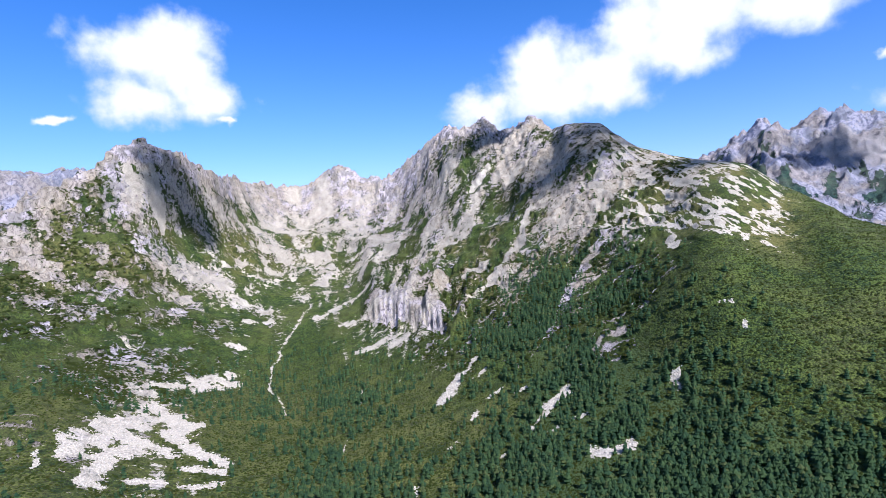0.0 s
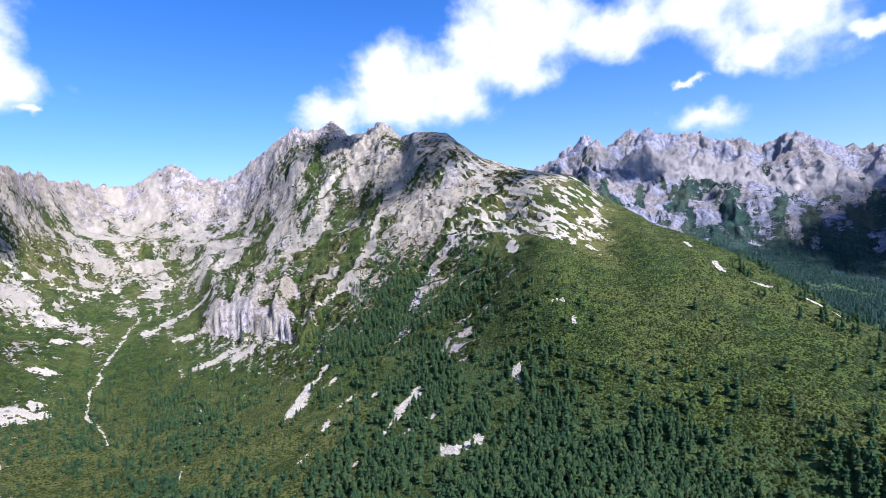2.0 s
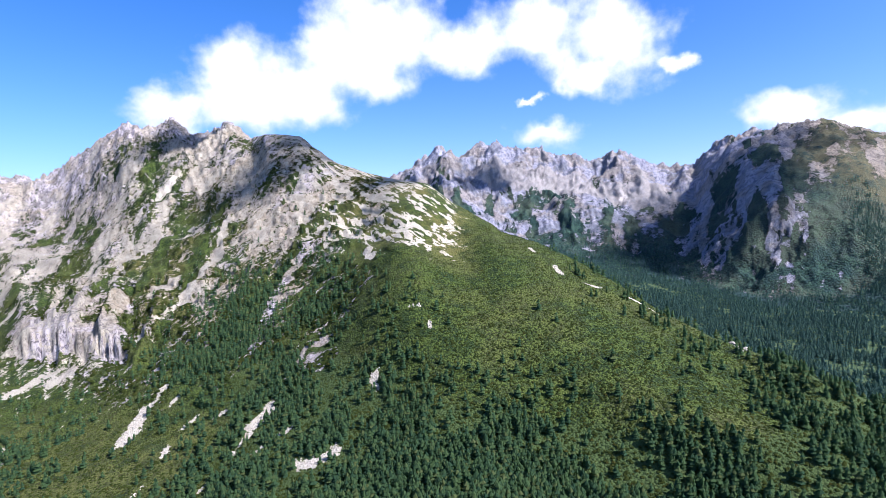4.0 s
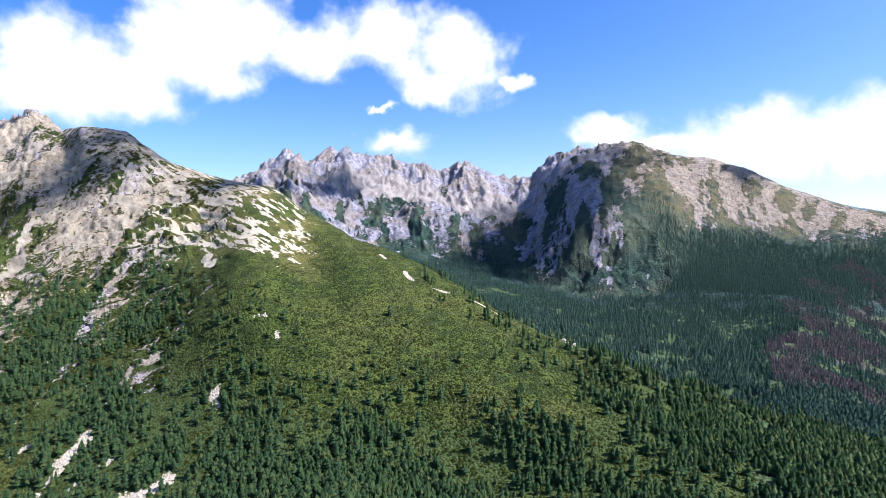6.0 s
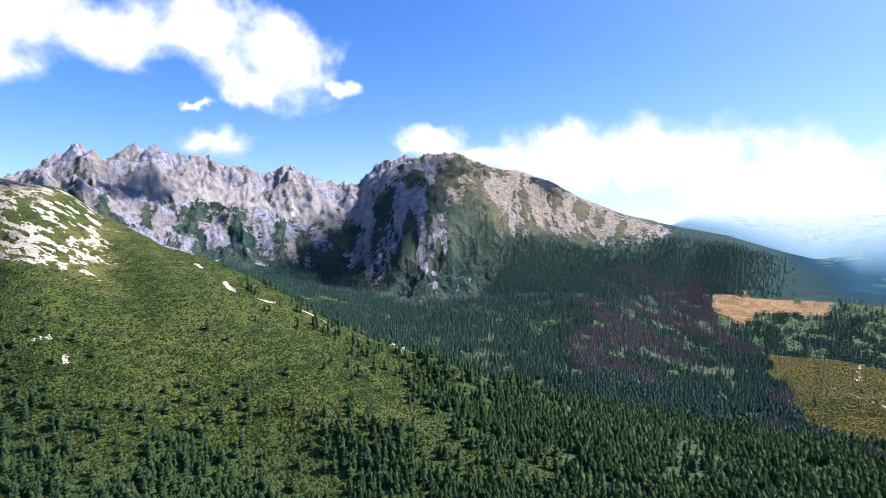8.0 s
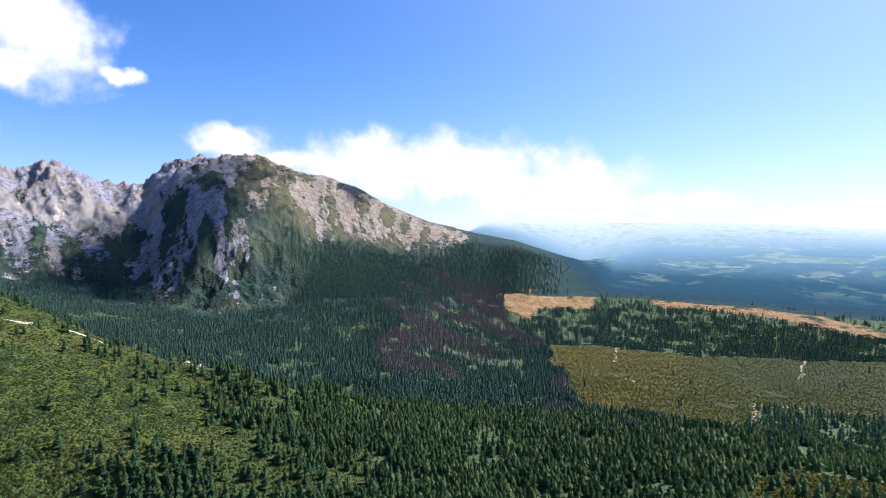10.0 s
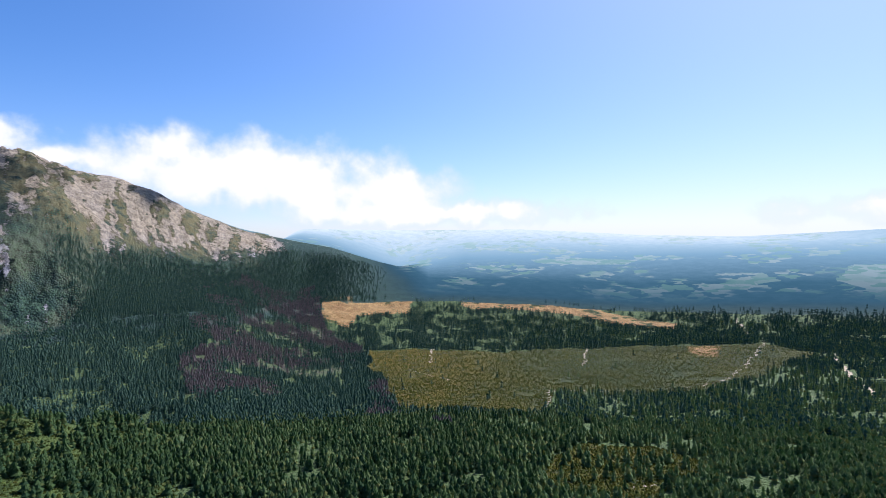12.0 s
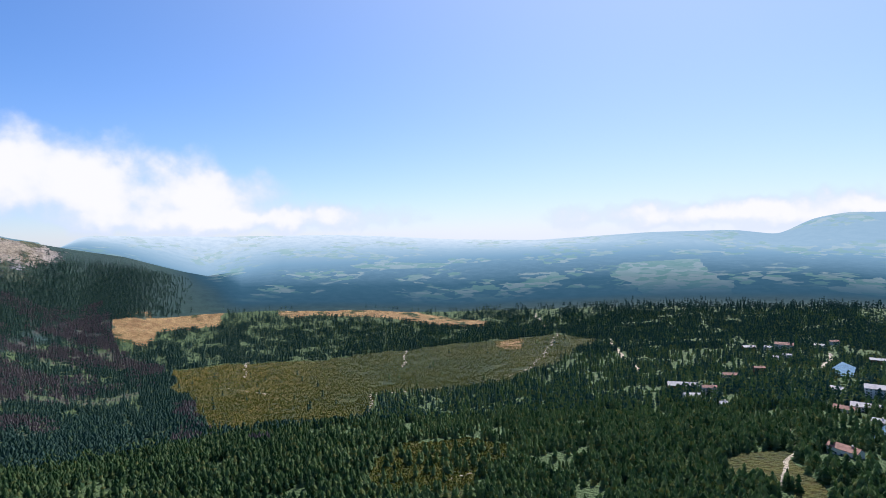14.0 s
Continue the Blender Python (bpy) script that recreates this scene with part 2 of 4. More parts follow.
def backdrop_material():
    """The lowland far away, woods and fields, with the haze before them painted in as emission."""
    n = Nodes("hazy_lowland")
    air, field = n.attr("air"), n.attr("field")
    plot = n.nt.nodes.new("ShaderNodeTexVoronoi")
    plot.inputs["Scale"].default_value = 1 / 55
    skew = n.nt.nodes.new("ShaderNodeVectorMath")
    skew.operation = "MULTIPLY_ADD"
    wander = n.nt.nodes.new("ShaderNodeTexNoise")
    wander.inputs["Scale"].default_value = 1 / 70
    n.put(n.pos, wander.inputs["Vector"])
    n.put(wander.outputs["Color"], skew.inputs[0])
    skew.inputs[1].default_value = (120, 120, 0)
    n.put(n.pos, skew.inputs[2])
    n.put(skew.outputs[0], plot.inputs["Vector"])
    split = n.nt.nodes.new("ShaderNodeSeparateColor")
    n.put(plot.outputs["Color"], split.inputs[0])
    farmed = n.ramp(n.noise(420, 4, 0.55, (1, 1, 0)), 0.5, 0.56)
    is_plot = n.calc("MULTIPLY", farmed, n.ramp(split.outputs[0], 0.45, 0.5))
    is_plot = n.calc("MAXIMUM", is_plot, n.ramp(n.calc("ADD", field, n.calc("MULTIPLY_ADD", n.noise(34, 5, 0.65), 1.2, -0.6)), 0.45, 0.52))
    is_plot = n.calc("MULTIPLY", is_plot, n.ramp(air, 0.2, 0.4))
    crop = n.mix(n.ramp(split.outputs[1], 0.2, 0.8), (0.12, 0.17, 0.06), (0.22, 0.20, 0.11))
    woods = n.mix(n.ramp(n.noise(45, 6, 0.7, (1, 1, 0)), 0.4, 0.6), (0.012, 0.030, 0.027), (0.020, 0.046, 0.040))
    n.put(n.mix(is_plot, woods, crop), n.shader.inputs["Base Color"])
    n.shader.inputs["Roughness"].default_value = 1.0
    # haze painted as a glow that covers the land with distance
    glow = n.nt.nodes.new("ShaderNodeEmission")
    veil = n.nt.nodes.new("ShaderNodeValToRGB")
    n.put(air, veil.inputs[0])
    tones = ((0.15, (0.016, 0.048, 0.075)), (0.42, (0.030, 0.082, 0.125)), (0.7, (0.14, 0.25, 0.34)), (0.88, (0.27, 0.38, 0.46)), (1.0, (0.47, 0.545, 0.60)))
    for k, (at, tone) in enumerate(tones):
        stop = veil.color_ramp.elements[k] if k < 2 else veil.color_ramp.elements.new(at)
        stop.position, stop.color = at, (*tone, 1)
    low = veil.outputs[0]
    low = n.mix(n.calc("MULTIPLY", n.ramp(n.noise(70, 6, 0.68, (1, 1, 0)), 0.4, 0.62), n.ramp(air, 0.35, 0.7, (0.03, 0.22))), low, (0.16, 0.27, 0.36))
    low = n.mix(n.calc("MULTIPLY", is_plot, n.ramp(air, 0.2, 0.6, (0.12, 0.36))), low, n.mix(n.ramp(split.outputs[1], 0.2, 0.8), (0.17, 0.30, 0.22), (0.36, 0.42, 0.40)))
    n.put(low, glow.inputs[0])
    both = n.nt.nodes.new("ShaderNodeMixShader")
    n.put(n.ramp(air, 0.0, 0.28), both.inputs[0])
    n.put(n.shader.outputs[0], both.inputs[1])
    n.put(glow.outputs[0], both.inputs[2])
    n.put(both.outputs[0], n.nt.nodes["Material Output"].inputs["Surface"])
    return n.mat


def plain_material(name, color, second, size=1.0, rough=0.8):
    n = Nodes(name)
    return n.finish(n.mix(n.ramp(n.noise(size, 5, 0.6), 0.35, 0.65), color, second), rough, n.noise(size * 0.5, 4), size * 0.1, 0.4)


# ---- the lie of the land: lines that the slopes run through, as (bearing, distance from the lookout, height) ----
LINES = {}
LINES["near"] = [
    (-46.0, 560, 250), (-40.5, 560, 301), (-30.5, 600, 251), (-18.0, 560, 236), (-0.5, 500, 243),
    (17.2, 440, 277), (32.1, 430, 301), (42.0, 425, 283), (63.3, 420, 291), (64.9, 420, 298),
    (81.2, 420, 293), (87.6, 430, 290), (105.4, 430, 293), (133.6, 450, 287), (144.4, 440, 302),
    (157.8, 430, 329), (170.0, 430, 320),
]
LINES["low"] = [
    (-46.0, 720, 290), (-40.0, 750, 323), (-30.0, 850, 263), (-17.4, 950, 216), (0.0, 700, 254),
    (17.5, 580, 296), (32.2, 520, 331), (42.2, 500, 314), (52.0, 480, 327), (64.9, 490, 318),
    (65.8, 490, 326), (69.4, 490, 297), (81.8, 530, 285), (105.4, 560, 277), (121.9, 600, 263),
    (144.4, 560, 292), (157.8, 560, 315), (170.0, 560, 300),
]
LINES["middle"] = [
    (-46.0, 1000, 380), (-39.5, 1050, 354), (-29.4, 1200, 319), (-16.8, 1400, 278), (-5.4, 1150, 298),
    (0.5, 950, 317), (9.3, 850, 331), (17.8, 780, 352), (25.2, 720, 424), (32.3, 650, 382), (42.4, 600, 366),
    (57.7, 545, 337), (59.7, 560, 326), (65.9, 550, 323), (69.5, 540, 299), (76.1, 600, 282),
    (87.7, 740, 237), (105.4, 800, 227), (121.9, 850, 213), (144.5, 750, 265), (157.8, 750, 291),
    (170.0, 750, 290),
]
LINES["upper"] = [
    (-46.0, 1300, 490), (-39.1, 1350, 453), (-33.2, 1420, 474), (-28.7, 1500, 518), (-20.6, 1800, 455),
    (-16.3, 2200, 435), (-10.8, 2100, 425), (-5.1, 1600, 401), (0.9, 1400, 449), (6.9, 1350, 512),
    (14.9, 1150, 525), (23.3, 980, 485), (25.4, 860, 486), (32.4, 850, 450), (36.7, 760, 436),
    (48.4, 680, 376), (59.7, 610, 336), (63.6, 590, 320), (65.9, 590, 325), (76.2, 680, 268),
    (87.7, 1000, 193), (105.4, 1050, 188), (122.0, 1100, 178), (144.5, 1000, 235), (157.8, 1000, 263),
    (170.0, 1000, 280),
]
LINES["skyline_valley"] = [
    (-46.0, 1500, 540), (-38.8, 1500, 543), (-36.4, 1520, 598), (-32.7, 1560, 648), (-30.4, 1600, 708),
    (-28.2, 1620, 737), (-26.4, 1640, 708), (-25.0, 1700, 730), (-22.2, 1850, 669), (-20.2, 2500, 712),
    (-16.0, 3000, 712), (-13.8, 3000, 717), (-10.3, 2900, 805), (-7.5, 2900, 736), (-5.1, 2800, 751),
    (-1.8, 2600, 847), (0.9, 2450, 888), (3.2, 2400, 858), (4.7, 2350, 873), (6.4, 2200, 800),
    (8.2, 2050, 806), (9.9, 2000, 828), (11.6, 1850, 762),
]
LINES["skyline_hill"] = [
    (13.0, 1560, 735), (16.3, 1450, 715), (17.8, 1400, 678), (19.9, 1320, 633), (23.4, 1200, 596),
    (25.8, 1150, 582), (29.1, 1080, 564), (31.7, 1040, 523), (34.5, 1000, 494), (35.6, 976, 484),
    (36.5, 960, 470), (40.3, 890, 452), (46.1, 810, 412), (51.9, 745, 371), (56.4, 690, 352),
    (59.7, 660, 345), (61.8, 640, 344), (64.8, 610, 336), (68.4, 630, 315), (69.6, 610, 315),
    (72.5, 620, 300), (76.2, 720, 261), (87.8, 1350, 142), (105.4, 1450, 132), (122.0, 1450, 132),
    (144.5, 1250, 205), (157.8, 1250, 235), (170.0, 1250, 270),
]
LINES["dip"] = [
    (-46.0, 1800, 450), (-30.0, 1950, 450), (-22.0, 2800, 400), (-8.0, 3200, 500), (5.0, 2600, 650),
    (12.0, 1900, 600), (22.0, 1500, 450), (35.0, 1250, 270), (48.0, 1000, 230), (60.0, 850, 210),
    (68.0, 800, 180), (74.0, 800, 180), (76.2, 900, 236), (87.8, 1700, 120), (105.4, 1800, 117),
    (122.1, 1750, 120), (144.5, 1600, 183), (157.8, 1600, 215), (170.0, 1600, 250),
]
LINES["floor"] = [
    (-46.0, 2400, 420), (-30.0, 2500, 420), (-8.0, 3500, 450), (5.0, 3100, 500), (15.0, 2400, 450),
    (25.0, 2100, 350), (35.7, 2200, 441), (42.6, 1850, 301), (46.2, 1950, 268), (48.4, 1700, 262),
    (54.2, 1650, 235), (59.7, 1500, 209), (69.8, 1400, 209), (72.6, 1450, 189), (76.3, 1500, 181),
    (78.3, 1400, 229), (81.4, 1450, 192), (87.8, 2000, 126), (92.1, 2030, 132), (105.5, 2150, 120),
    (122.1, 2100, 114), (144.5, 1950, 170), (157.8, 1950, 202), (170.0, 1950, 220),
]
LINES["foot"] = [
    (-46.0, 3200, 500), (-30.0, 3200, 450), (-8.0, 3700, 450), (5.0, 3400, 450), (15.0, 2900, 450),
    (25.0, 2800, 480), (30.0, 2800, 550), (35.7, 2600, 430), (40.3, 2450, 367), (48.5, 2150, 288),
    (54.2, 2100, 237), (59.7, 2000, 212), (64.9, 2000, 211), (69.3, 2000, 250), (74.2, 1950, 246),
    (78.3, 1900, 245), (81.4, 1950, 225), (87.9, 2500, 188), (89.6, 2300, 210), (96.9, 2500, 178),
    (105.5, 2500, 167), (122.1, 2500, 131), (144.5, 2400, 175), (157.8, 2400, 203), (170.0, 2400, 190),
]
LINES["bench"] = [
    (-46.0, 3500, 560), (-30.0, 3500, 500), (-8.0, 3850, 480), (5.0, 3700, 480), (15.0, 3500, 480),
    (25.0, 3400, 560), (30.1, 3300, 700), (35.8, 3200, 606), (42.7, 3100, 552), (48.6, 2900, 467),
    (54.3, 2600, 372), (57.1, 2450, 427), (59.3, 2350, 498), (61.9, 2350, 536), (64.9, 2330, 481),
    (67.9, 2250, 416), (69.3, 2200, 337), (71.1, 2350, 359), (74.2, 2500, 372), (78.2, 2600, 346),
    (81.4, 2700, 366), (86.9, 2900, 354), (87.9, 3000, 280), (92.1, 3000, 298), (96.9, 3000, 241),
    (105.5, 3000, 213), (122.2, 3000, 192), (144.5, 2900, 231), (157.8, 2900, 251), (170.0, 2900, 190),
]
LINES["crest"] = [
    (-46.0, 3800, 660), (-38.5, 3800, 835), (-35.5, 3800, 847), (-32.7, 3800, 877), (-30.0, 3800, 560),
    (-8.0, 4000, 480), (5.0, 4000, 480), (15.0, 4000, 480), (24.2, 4000, 712), (26.9, 4000, 818),
    (30.5, 4000, 910), (32.2, 4000, 863), (35.9, 4000, 978), (39.2, 4000, 918), (41.8, 4000, 889),
    (43.9, 4000, 900), (45.9, 4000, 858), (48.6, 4000, 889), (53.0, 4000, 779), (54.4, 3950, 822),
    (55.2, 3900, 765), (56.4, 3850, 846), (58.4, 3700, 891), (60.3, 3600, 906),
]
LINES["crest_right"] = [
    (62.9, 3500, 910), (65.9, 3400, 867), (69.3, 3300, 802), (71.5, 3250, 785), (74.1, 3250, 737),
    (78.1, 3250, 612), (78.6, 3300, 605), (81.5, 3350, 529), (85.9, 3500, 463), (91.1, 3650, 393),
    (96.0, 3800, 282), (98.0, 3850, 246), (105.0, 3800, 306), (105.5, 3800, 302), (122.3, 3800, 314),
    (133.9, 3800, 334), (144.6, 3800, 347), (157.8, 3800, 331), (170.0, 3800, 300),
]
LINES["horizon"] = [
    (-46.0, 4400, 500), (-30.0, 4400, 400), (15.0, 4500, 400), (30.0, 4500, 500), (60.0, 4400, 500),
    (70.0, 4300, 500), (78.0, 4400, 450), (82.2, 4850, 530), (85.0, 4500, 380), (88.0, 4850, 524),
    (99.8, 4850, 497), (110.6, 4850, 493), (116.1, 4850, 468), (122.3, 4850, 433), (131.1, 4800, 415),
    (142.0, 4600, 467), (149.4, 4600, 473), (152.9, 4700, 434), (155.4, 4850, 548), (157.8, 4850, 586),
    (160.3, 4850, 578), (170.0, 4850, 640),
]


# value noise on a lattice
_rng = np.random.default_rng(7)
_LATTICE = _rng.random((512, 512)).astype(np.float32)


def lattice_noise(x, y):
    xi, yi = np.floor(x).astype(np.int64), np.floor(y).astype(np.int64)
    fx, fy = x - xi, y - yi
    fx, fy = fx * fx * fx * (fx * (fx * 6 - 15) + 10), fy * fy * fy * (fy * (fy * 6 - 15) + 10)
    x0, x1, y0, y1 = xi % 512, (xi + 1) % 512, yi % 512, (yi + 1) % 512
    a = _LATTICE[y0, x0] * (1 - fx) + _LATTICE[y0, x1] * fx
    b = _LATTICE[y1, x0] * (1 - fx) + _LATTICE[y1, x1] * fx
    return a * (1 - fy) + b * fy


def fractal(x, y, size, octaves=4, gain=0.5, ridged=False, seed=0):
    total, amp, norm = 0.0, 1.0, 0.0
    for k in range(octaves):
        v = lattice_noise(x / size + 17.3 * (k + seed), y / size + 9.1 * k + 31.7 * seed)
        if ridged:
            v = 1 - np.abs(2 * v - 1)
        total, norm, amp, size = total + amp * v, norm + amp, amp * gain, size / 2.03
    return total / norm


def step(v, lo, hi):
    u = np.clip((v - lo) / (hi - lo), 0, 1)
    return u * u * (3 - 2 * u)


ORDER = ("base", "near", "low", "middle", "upper", "skyline", "dip", "floor", "foot", "bench", "crest", "horizon")
ROWS = (8, 46, 54, 62, 70, 16, 26, 40, 60, 64, 22)
SMOOTH = dict(base=4, near=3, low=3, middle=2.2, upper=1.4, skyline=0.12, dip=3, floor=2.5, foot=1.5, bench=0.5, crest=0.12, horizon=0.5)
LINES["skyline"] = LINES.pop("skyline_valley") + LINES.pop("skyline_hill")
LINES["crest"] = LINES["crest"] + LINES.pop("crest_right")
LINES["base"] = [(-46, 0.02, 330), (170, 0.02, 330)]
BEARINGS = np.concatenate([np.arange(-46, 100, 0.13), np.arange(100, 168, 0.2), np.arange(168, 314.1, 2.0)])


def line_at(name, bearing):
    pts = np.array(sorted(LINES[name]), float)
    fine = np.arange(-46, 314, 0.1)
    out = []
    for k in (1, 2):
        v = np.interp(fine, np.r_[pts[:, 0], 314], np.r_[pts[:, k], pts[0, k]])
        sigma = SMOOTH[name] / 0.1
        half = int(3 * sigma) + 1
        w = np.exp(-0.5 * (np.arange(-half, half + 1) / sigma) ** 2)
        v = np.convolve(np.pad(v, half, mode="wrap"), w / w.sum(), mode="valid")
        out.append(np.interp(bearing, fine, v))
    return out


def loft():
    """Distance and height of every point of the land on a grid of rows and bearings."""
    rs, zs = zip(*(line_at(n, BEARINGS) for n in ORDER))
    rs, zs = np.array(rs), np.array(zs)
    for k in range(1, len(rs)):
        rs[k] = np.maximum(rs[k], rs[k - 1] + 12)
    d = np.diff(zs, axis=0) / np.diff(rs, axis=0)
    tangent = np.zeros_like(zs)
    tangent[0], tangent[-1] = d[0], d[-1]
    h = np.diff(rs, axis=0)
    same = d[:-1] * d[1:] > 0
    w1, w2 = 2 * h[1:] + h[:-1], h[1:] + 2 * h[:-1]
    with np.errstate(divide="ignore", invalid="ignore"):
        tangent[1:-1] = np.where(same, (w1 + w2) / (w1 / d[:-1] + w2 / d[1:]), 0)
    R, Z, V = [], [], []
    for k, rows in enumerate(ROWS):
        for i in range(rows + (k == len(ROWS) - 1)):
            u = i / rows
            r = rs[k] + u * h[k]
            a, b = (1 + 2 * u) * (1 - u) ** 2, u * (1 - u) ** 2
            c, e = u * u * (3 - 2 * u), u * u * (u - 1)
            R.append(r)
            Z.append(a * zs[k] + b * h[k] * tangent[k] + c * zs[k + 1] + e * h[k] * tangent[k + 1])
            V.append(np.full_like(r, k + u))
    return np.array(R), np.array(Z), np.array(V)


R, Z, V = loft()
_a, _u = BEARINGS[None, :], np.clip(V - 4, 0, 1)
_low, _top = Z[np.argmin(np.abs(V[:, 0] - 4))], Z[np.argmin(np.abs(V[:, 0] - 5))]
CIRQUE = np.interp(_a, (-24, -18, -4, 1), (0, 1, 1, 0)) * (V > 4) * (V < 5)
Z = Z + CIRQUE * (_low + 30 + (_top - _low - 30) * _u ** 2.6 - Z) * np.clip(_u / 0.06, 0, 1)
A = np.broadcast_to(BEARINGS, R.shape)
X, Y = R * np.sin(np.radians(A)), R * np.cos(np.radians(A))


def table(bearings, levels, values):
    """A smooth map over bearing and level of the slope from a small table."""
    grid = np.array(values, float)
    cols = np.array([np.interp(BEARINGS, bearings, grid[:, j]) for j in range(len(levels))])
    lv = np.array(levels, float)
    i = np.clip(np.searchsorted(lv, V[:, 0], side="right") - 1, 0, len(lv) - 2)
    u = np.clip((V[:, 0] - lv[i]) / (lv[i + 1] - lv[i]), 0, 1)[:, None]
    return cols[i] * (1 - u) + cols[i + 1] * u


# share of bare rock, pale scree and standing trees, by bearing and level
LEVELS = (1, 2, 2.7, 3.3, 4, 5, 5.5)
ROCK_NEAR = table((-46, -30, -23, -14, -6, 1, 8, 14, 20, 26, 34, 50), LEVELS, [
    (0.3, 0.3, 0.35, 0.35, 0.45, 0.6, 0.7),
    (0.1, 0.2, 0.35, 0.5, 0.56, 0.75, 0.7),
    (0.0, 0.05, 0.2, 0.36, 0.5, 0.7, 0.7),
    (0.0, 0.0, 0.03, 0.18, 0.42, 0.7, 0.7),
    (0.0, 0.0, 0.12, 0.32, 0.44, 0.75, 0.7),
    (0.0, 0.03, 0.25, 0.5, 0.42, 0.75, 0.7),
    (0.0, 0.03, 0.15, 0.34, 0.44, 0.65, 0.7),
    (0.0, 0.02, 0.2, 0.36, 0.5, 0.55, 0.6),
    (0.0, 0.0, 0.1, 0.3, 0.45, 0.5, 0.6),
    (0.0, 0.0, 0.0, 0.04, 0.2, 0.3, 0.5),
    (0.0, 0.0, 0.0, 0.0, 0.03, 0.06, 0.1),
    (0.0, 0.0, 0.0, 0.0, 0.0, 0.0, 0.0),
])
SCREE_NEAR = table((-46, -30, -23, -14, -6, 1, 8, 14, 20, 26, 34, 50), LEVELS, [
    (0.0, 0.1, 0.1, 0.15, 0.25, 0.35, 0.3),
    (0.25, 0.3, 0.12, 0.12, 0.25, 0.3, 0.3),
    (0.0, 0.1, 0.25, 0.35, 0.45, 0.35, 0.3),
    (0.0, 0.0, 0.1, 0.4, 0.6, 0.4, 0.3),
    (0.0, 0.05, 0.3, 0.3, 0.5, 0.3, 0.3),
    (0.0, 0.1, 0.15, 0.2, 0.42, 0.3, 0.3),
    (0.0, 0.1, 0.05, 0.2, 0.35, 0.25, 0.3),
    (0.0, 0.0, 0.02, 0.15, 0.25, 0.1, 0.1),
    (0.0, 0.0, 0.0, 0.16, 0.3, 0.25, 0.1),
    (0.0, 0.0, 0.0, 0.06, 0.2, 0.25, 0.1),
    (0.0, 0.0, 0.0, 0.0, 0.05, 0.1, 0.1),
    (0.0, 0.0, 0.0, 0.0, 0.0, 0.05, 0.0),
])
FAR_LEVELS = (6, 7, 7.7, 8, 8.5, 9, 9.5, 10, 11)
ROCK_FAR = table((-46, 25, 40, 52, 58, 62, 67, 70, 76, 82, 90, 95), FAR_LEVELS, [
    (0.5, 0.5, 0.5, 0.6, 0.7, 0.8, 0.8, 0.8, 0.8),
    (0.2, 0.2, 0.4, 0.6, 0.7, 0.8, 0.9, 0.9, 0.8),
    (0.0, 0.0, 0.15, 0.4, 0.5, 0.5, 0.85, 0.9, 0.8),
    (0.0, 0.0, 0.05, 0.15, 0.3, 0.35, 0.8, 0.9, 0.8),
    (0.0, 0.0, 0.05, 0.3, 0.4, 0.45, 0.7, 0.9, 0.8),
    (0.0, 0.0, 0.05, 0.4, 0.5, 0.4, 0.5, 0.7, 0.8),
    (0.0, 0.0, 0.0, 0.35, 0.45, 0.1, 0.45, 0.6, 0.8),
    (0.0, 0.0, 0.0, 0.0, 0.1, 0.1, 0.6, 0.7, 0.8),
    (0.0, 0.0, 0.0, 0.0, 0.0, 0.1, 0.66, 0.7, 0.8),
    (0.0, 0.0, 0.0, 0.0, 0.0, 0.35, 0.6, 0.3, 0.2),
    (0.0, 0.0, 0.0, 0.0, 0.0, 0.0, 0.1, 0.0, 0.0),
    (0.0, 0.0, 0.0, 0.0, 0.0, 0.0, 0.0, 0.0, 0.0),
])
near_part = V < 5.75
WOODS_NEAR = table((-46, -22, -12, -2, 4, 10, 18, 24, 32, 42, 58, 66, 80, 170), (1, 1.6, 2.1, 2.7, 3.3, 3.7, 5), [
    (0.1, 0.1, 0.1, 0.0, 0.0, 0.0, 0.0),
    (0.05, 0.05, 0.05, 0.0, 0.0, 0.0, 0.0),
    (0.45, 0.4, 0.1, 0.0, 0.0, 0.0, 0.0),
    (0.2, 0.15, 0.05, 0.0, 0.0, 0.0, 0.0),
    (0.5, 0.3, 0.2, 0.2, 0.05, 0.0, 0.0),
    (0.95, 0.7, 0.6, 0.5, 0.2, 0.03, 0.0),
    (1.0, 1.0, 0.8, 0.5, 0.2, 0.04, 0.0),
    (1.0, 1.0, 0.55, 0.2, 0.02, 0.0, 0.0),
    (1.0, 0.8, 0.25, 0.04, 0.0, 0.0, 0.0),
    (1.0, 0.8, 0.25, 0.05, 0.02, 0.02, 0.02),
    (1.0, 0.7, 0.25, 0.12, 0.1, 0.15, 0.3),
    (1.0, 0.9, 0.7, 0.6, 0.6, 0.7, 0.9),
    (1.0, 1.0, 1.0, 1.0, 1.0, 1.0, 1.0),
    (1.0, 1.0, 1.0, 1.0, 1.0, 1.0, 1.0),
])
WOODS_FAR = np.clip(1.2 - 2.5 * ROCK_FAR, 0, 1) * (1 - step(V, 8.2, 8.9)) * step(A, 24, 32)

def patch_of(x, y):
    return fractal(x, y, 150, 3, 0.5, False, 37)


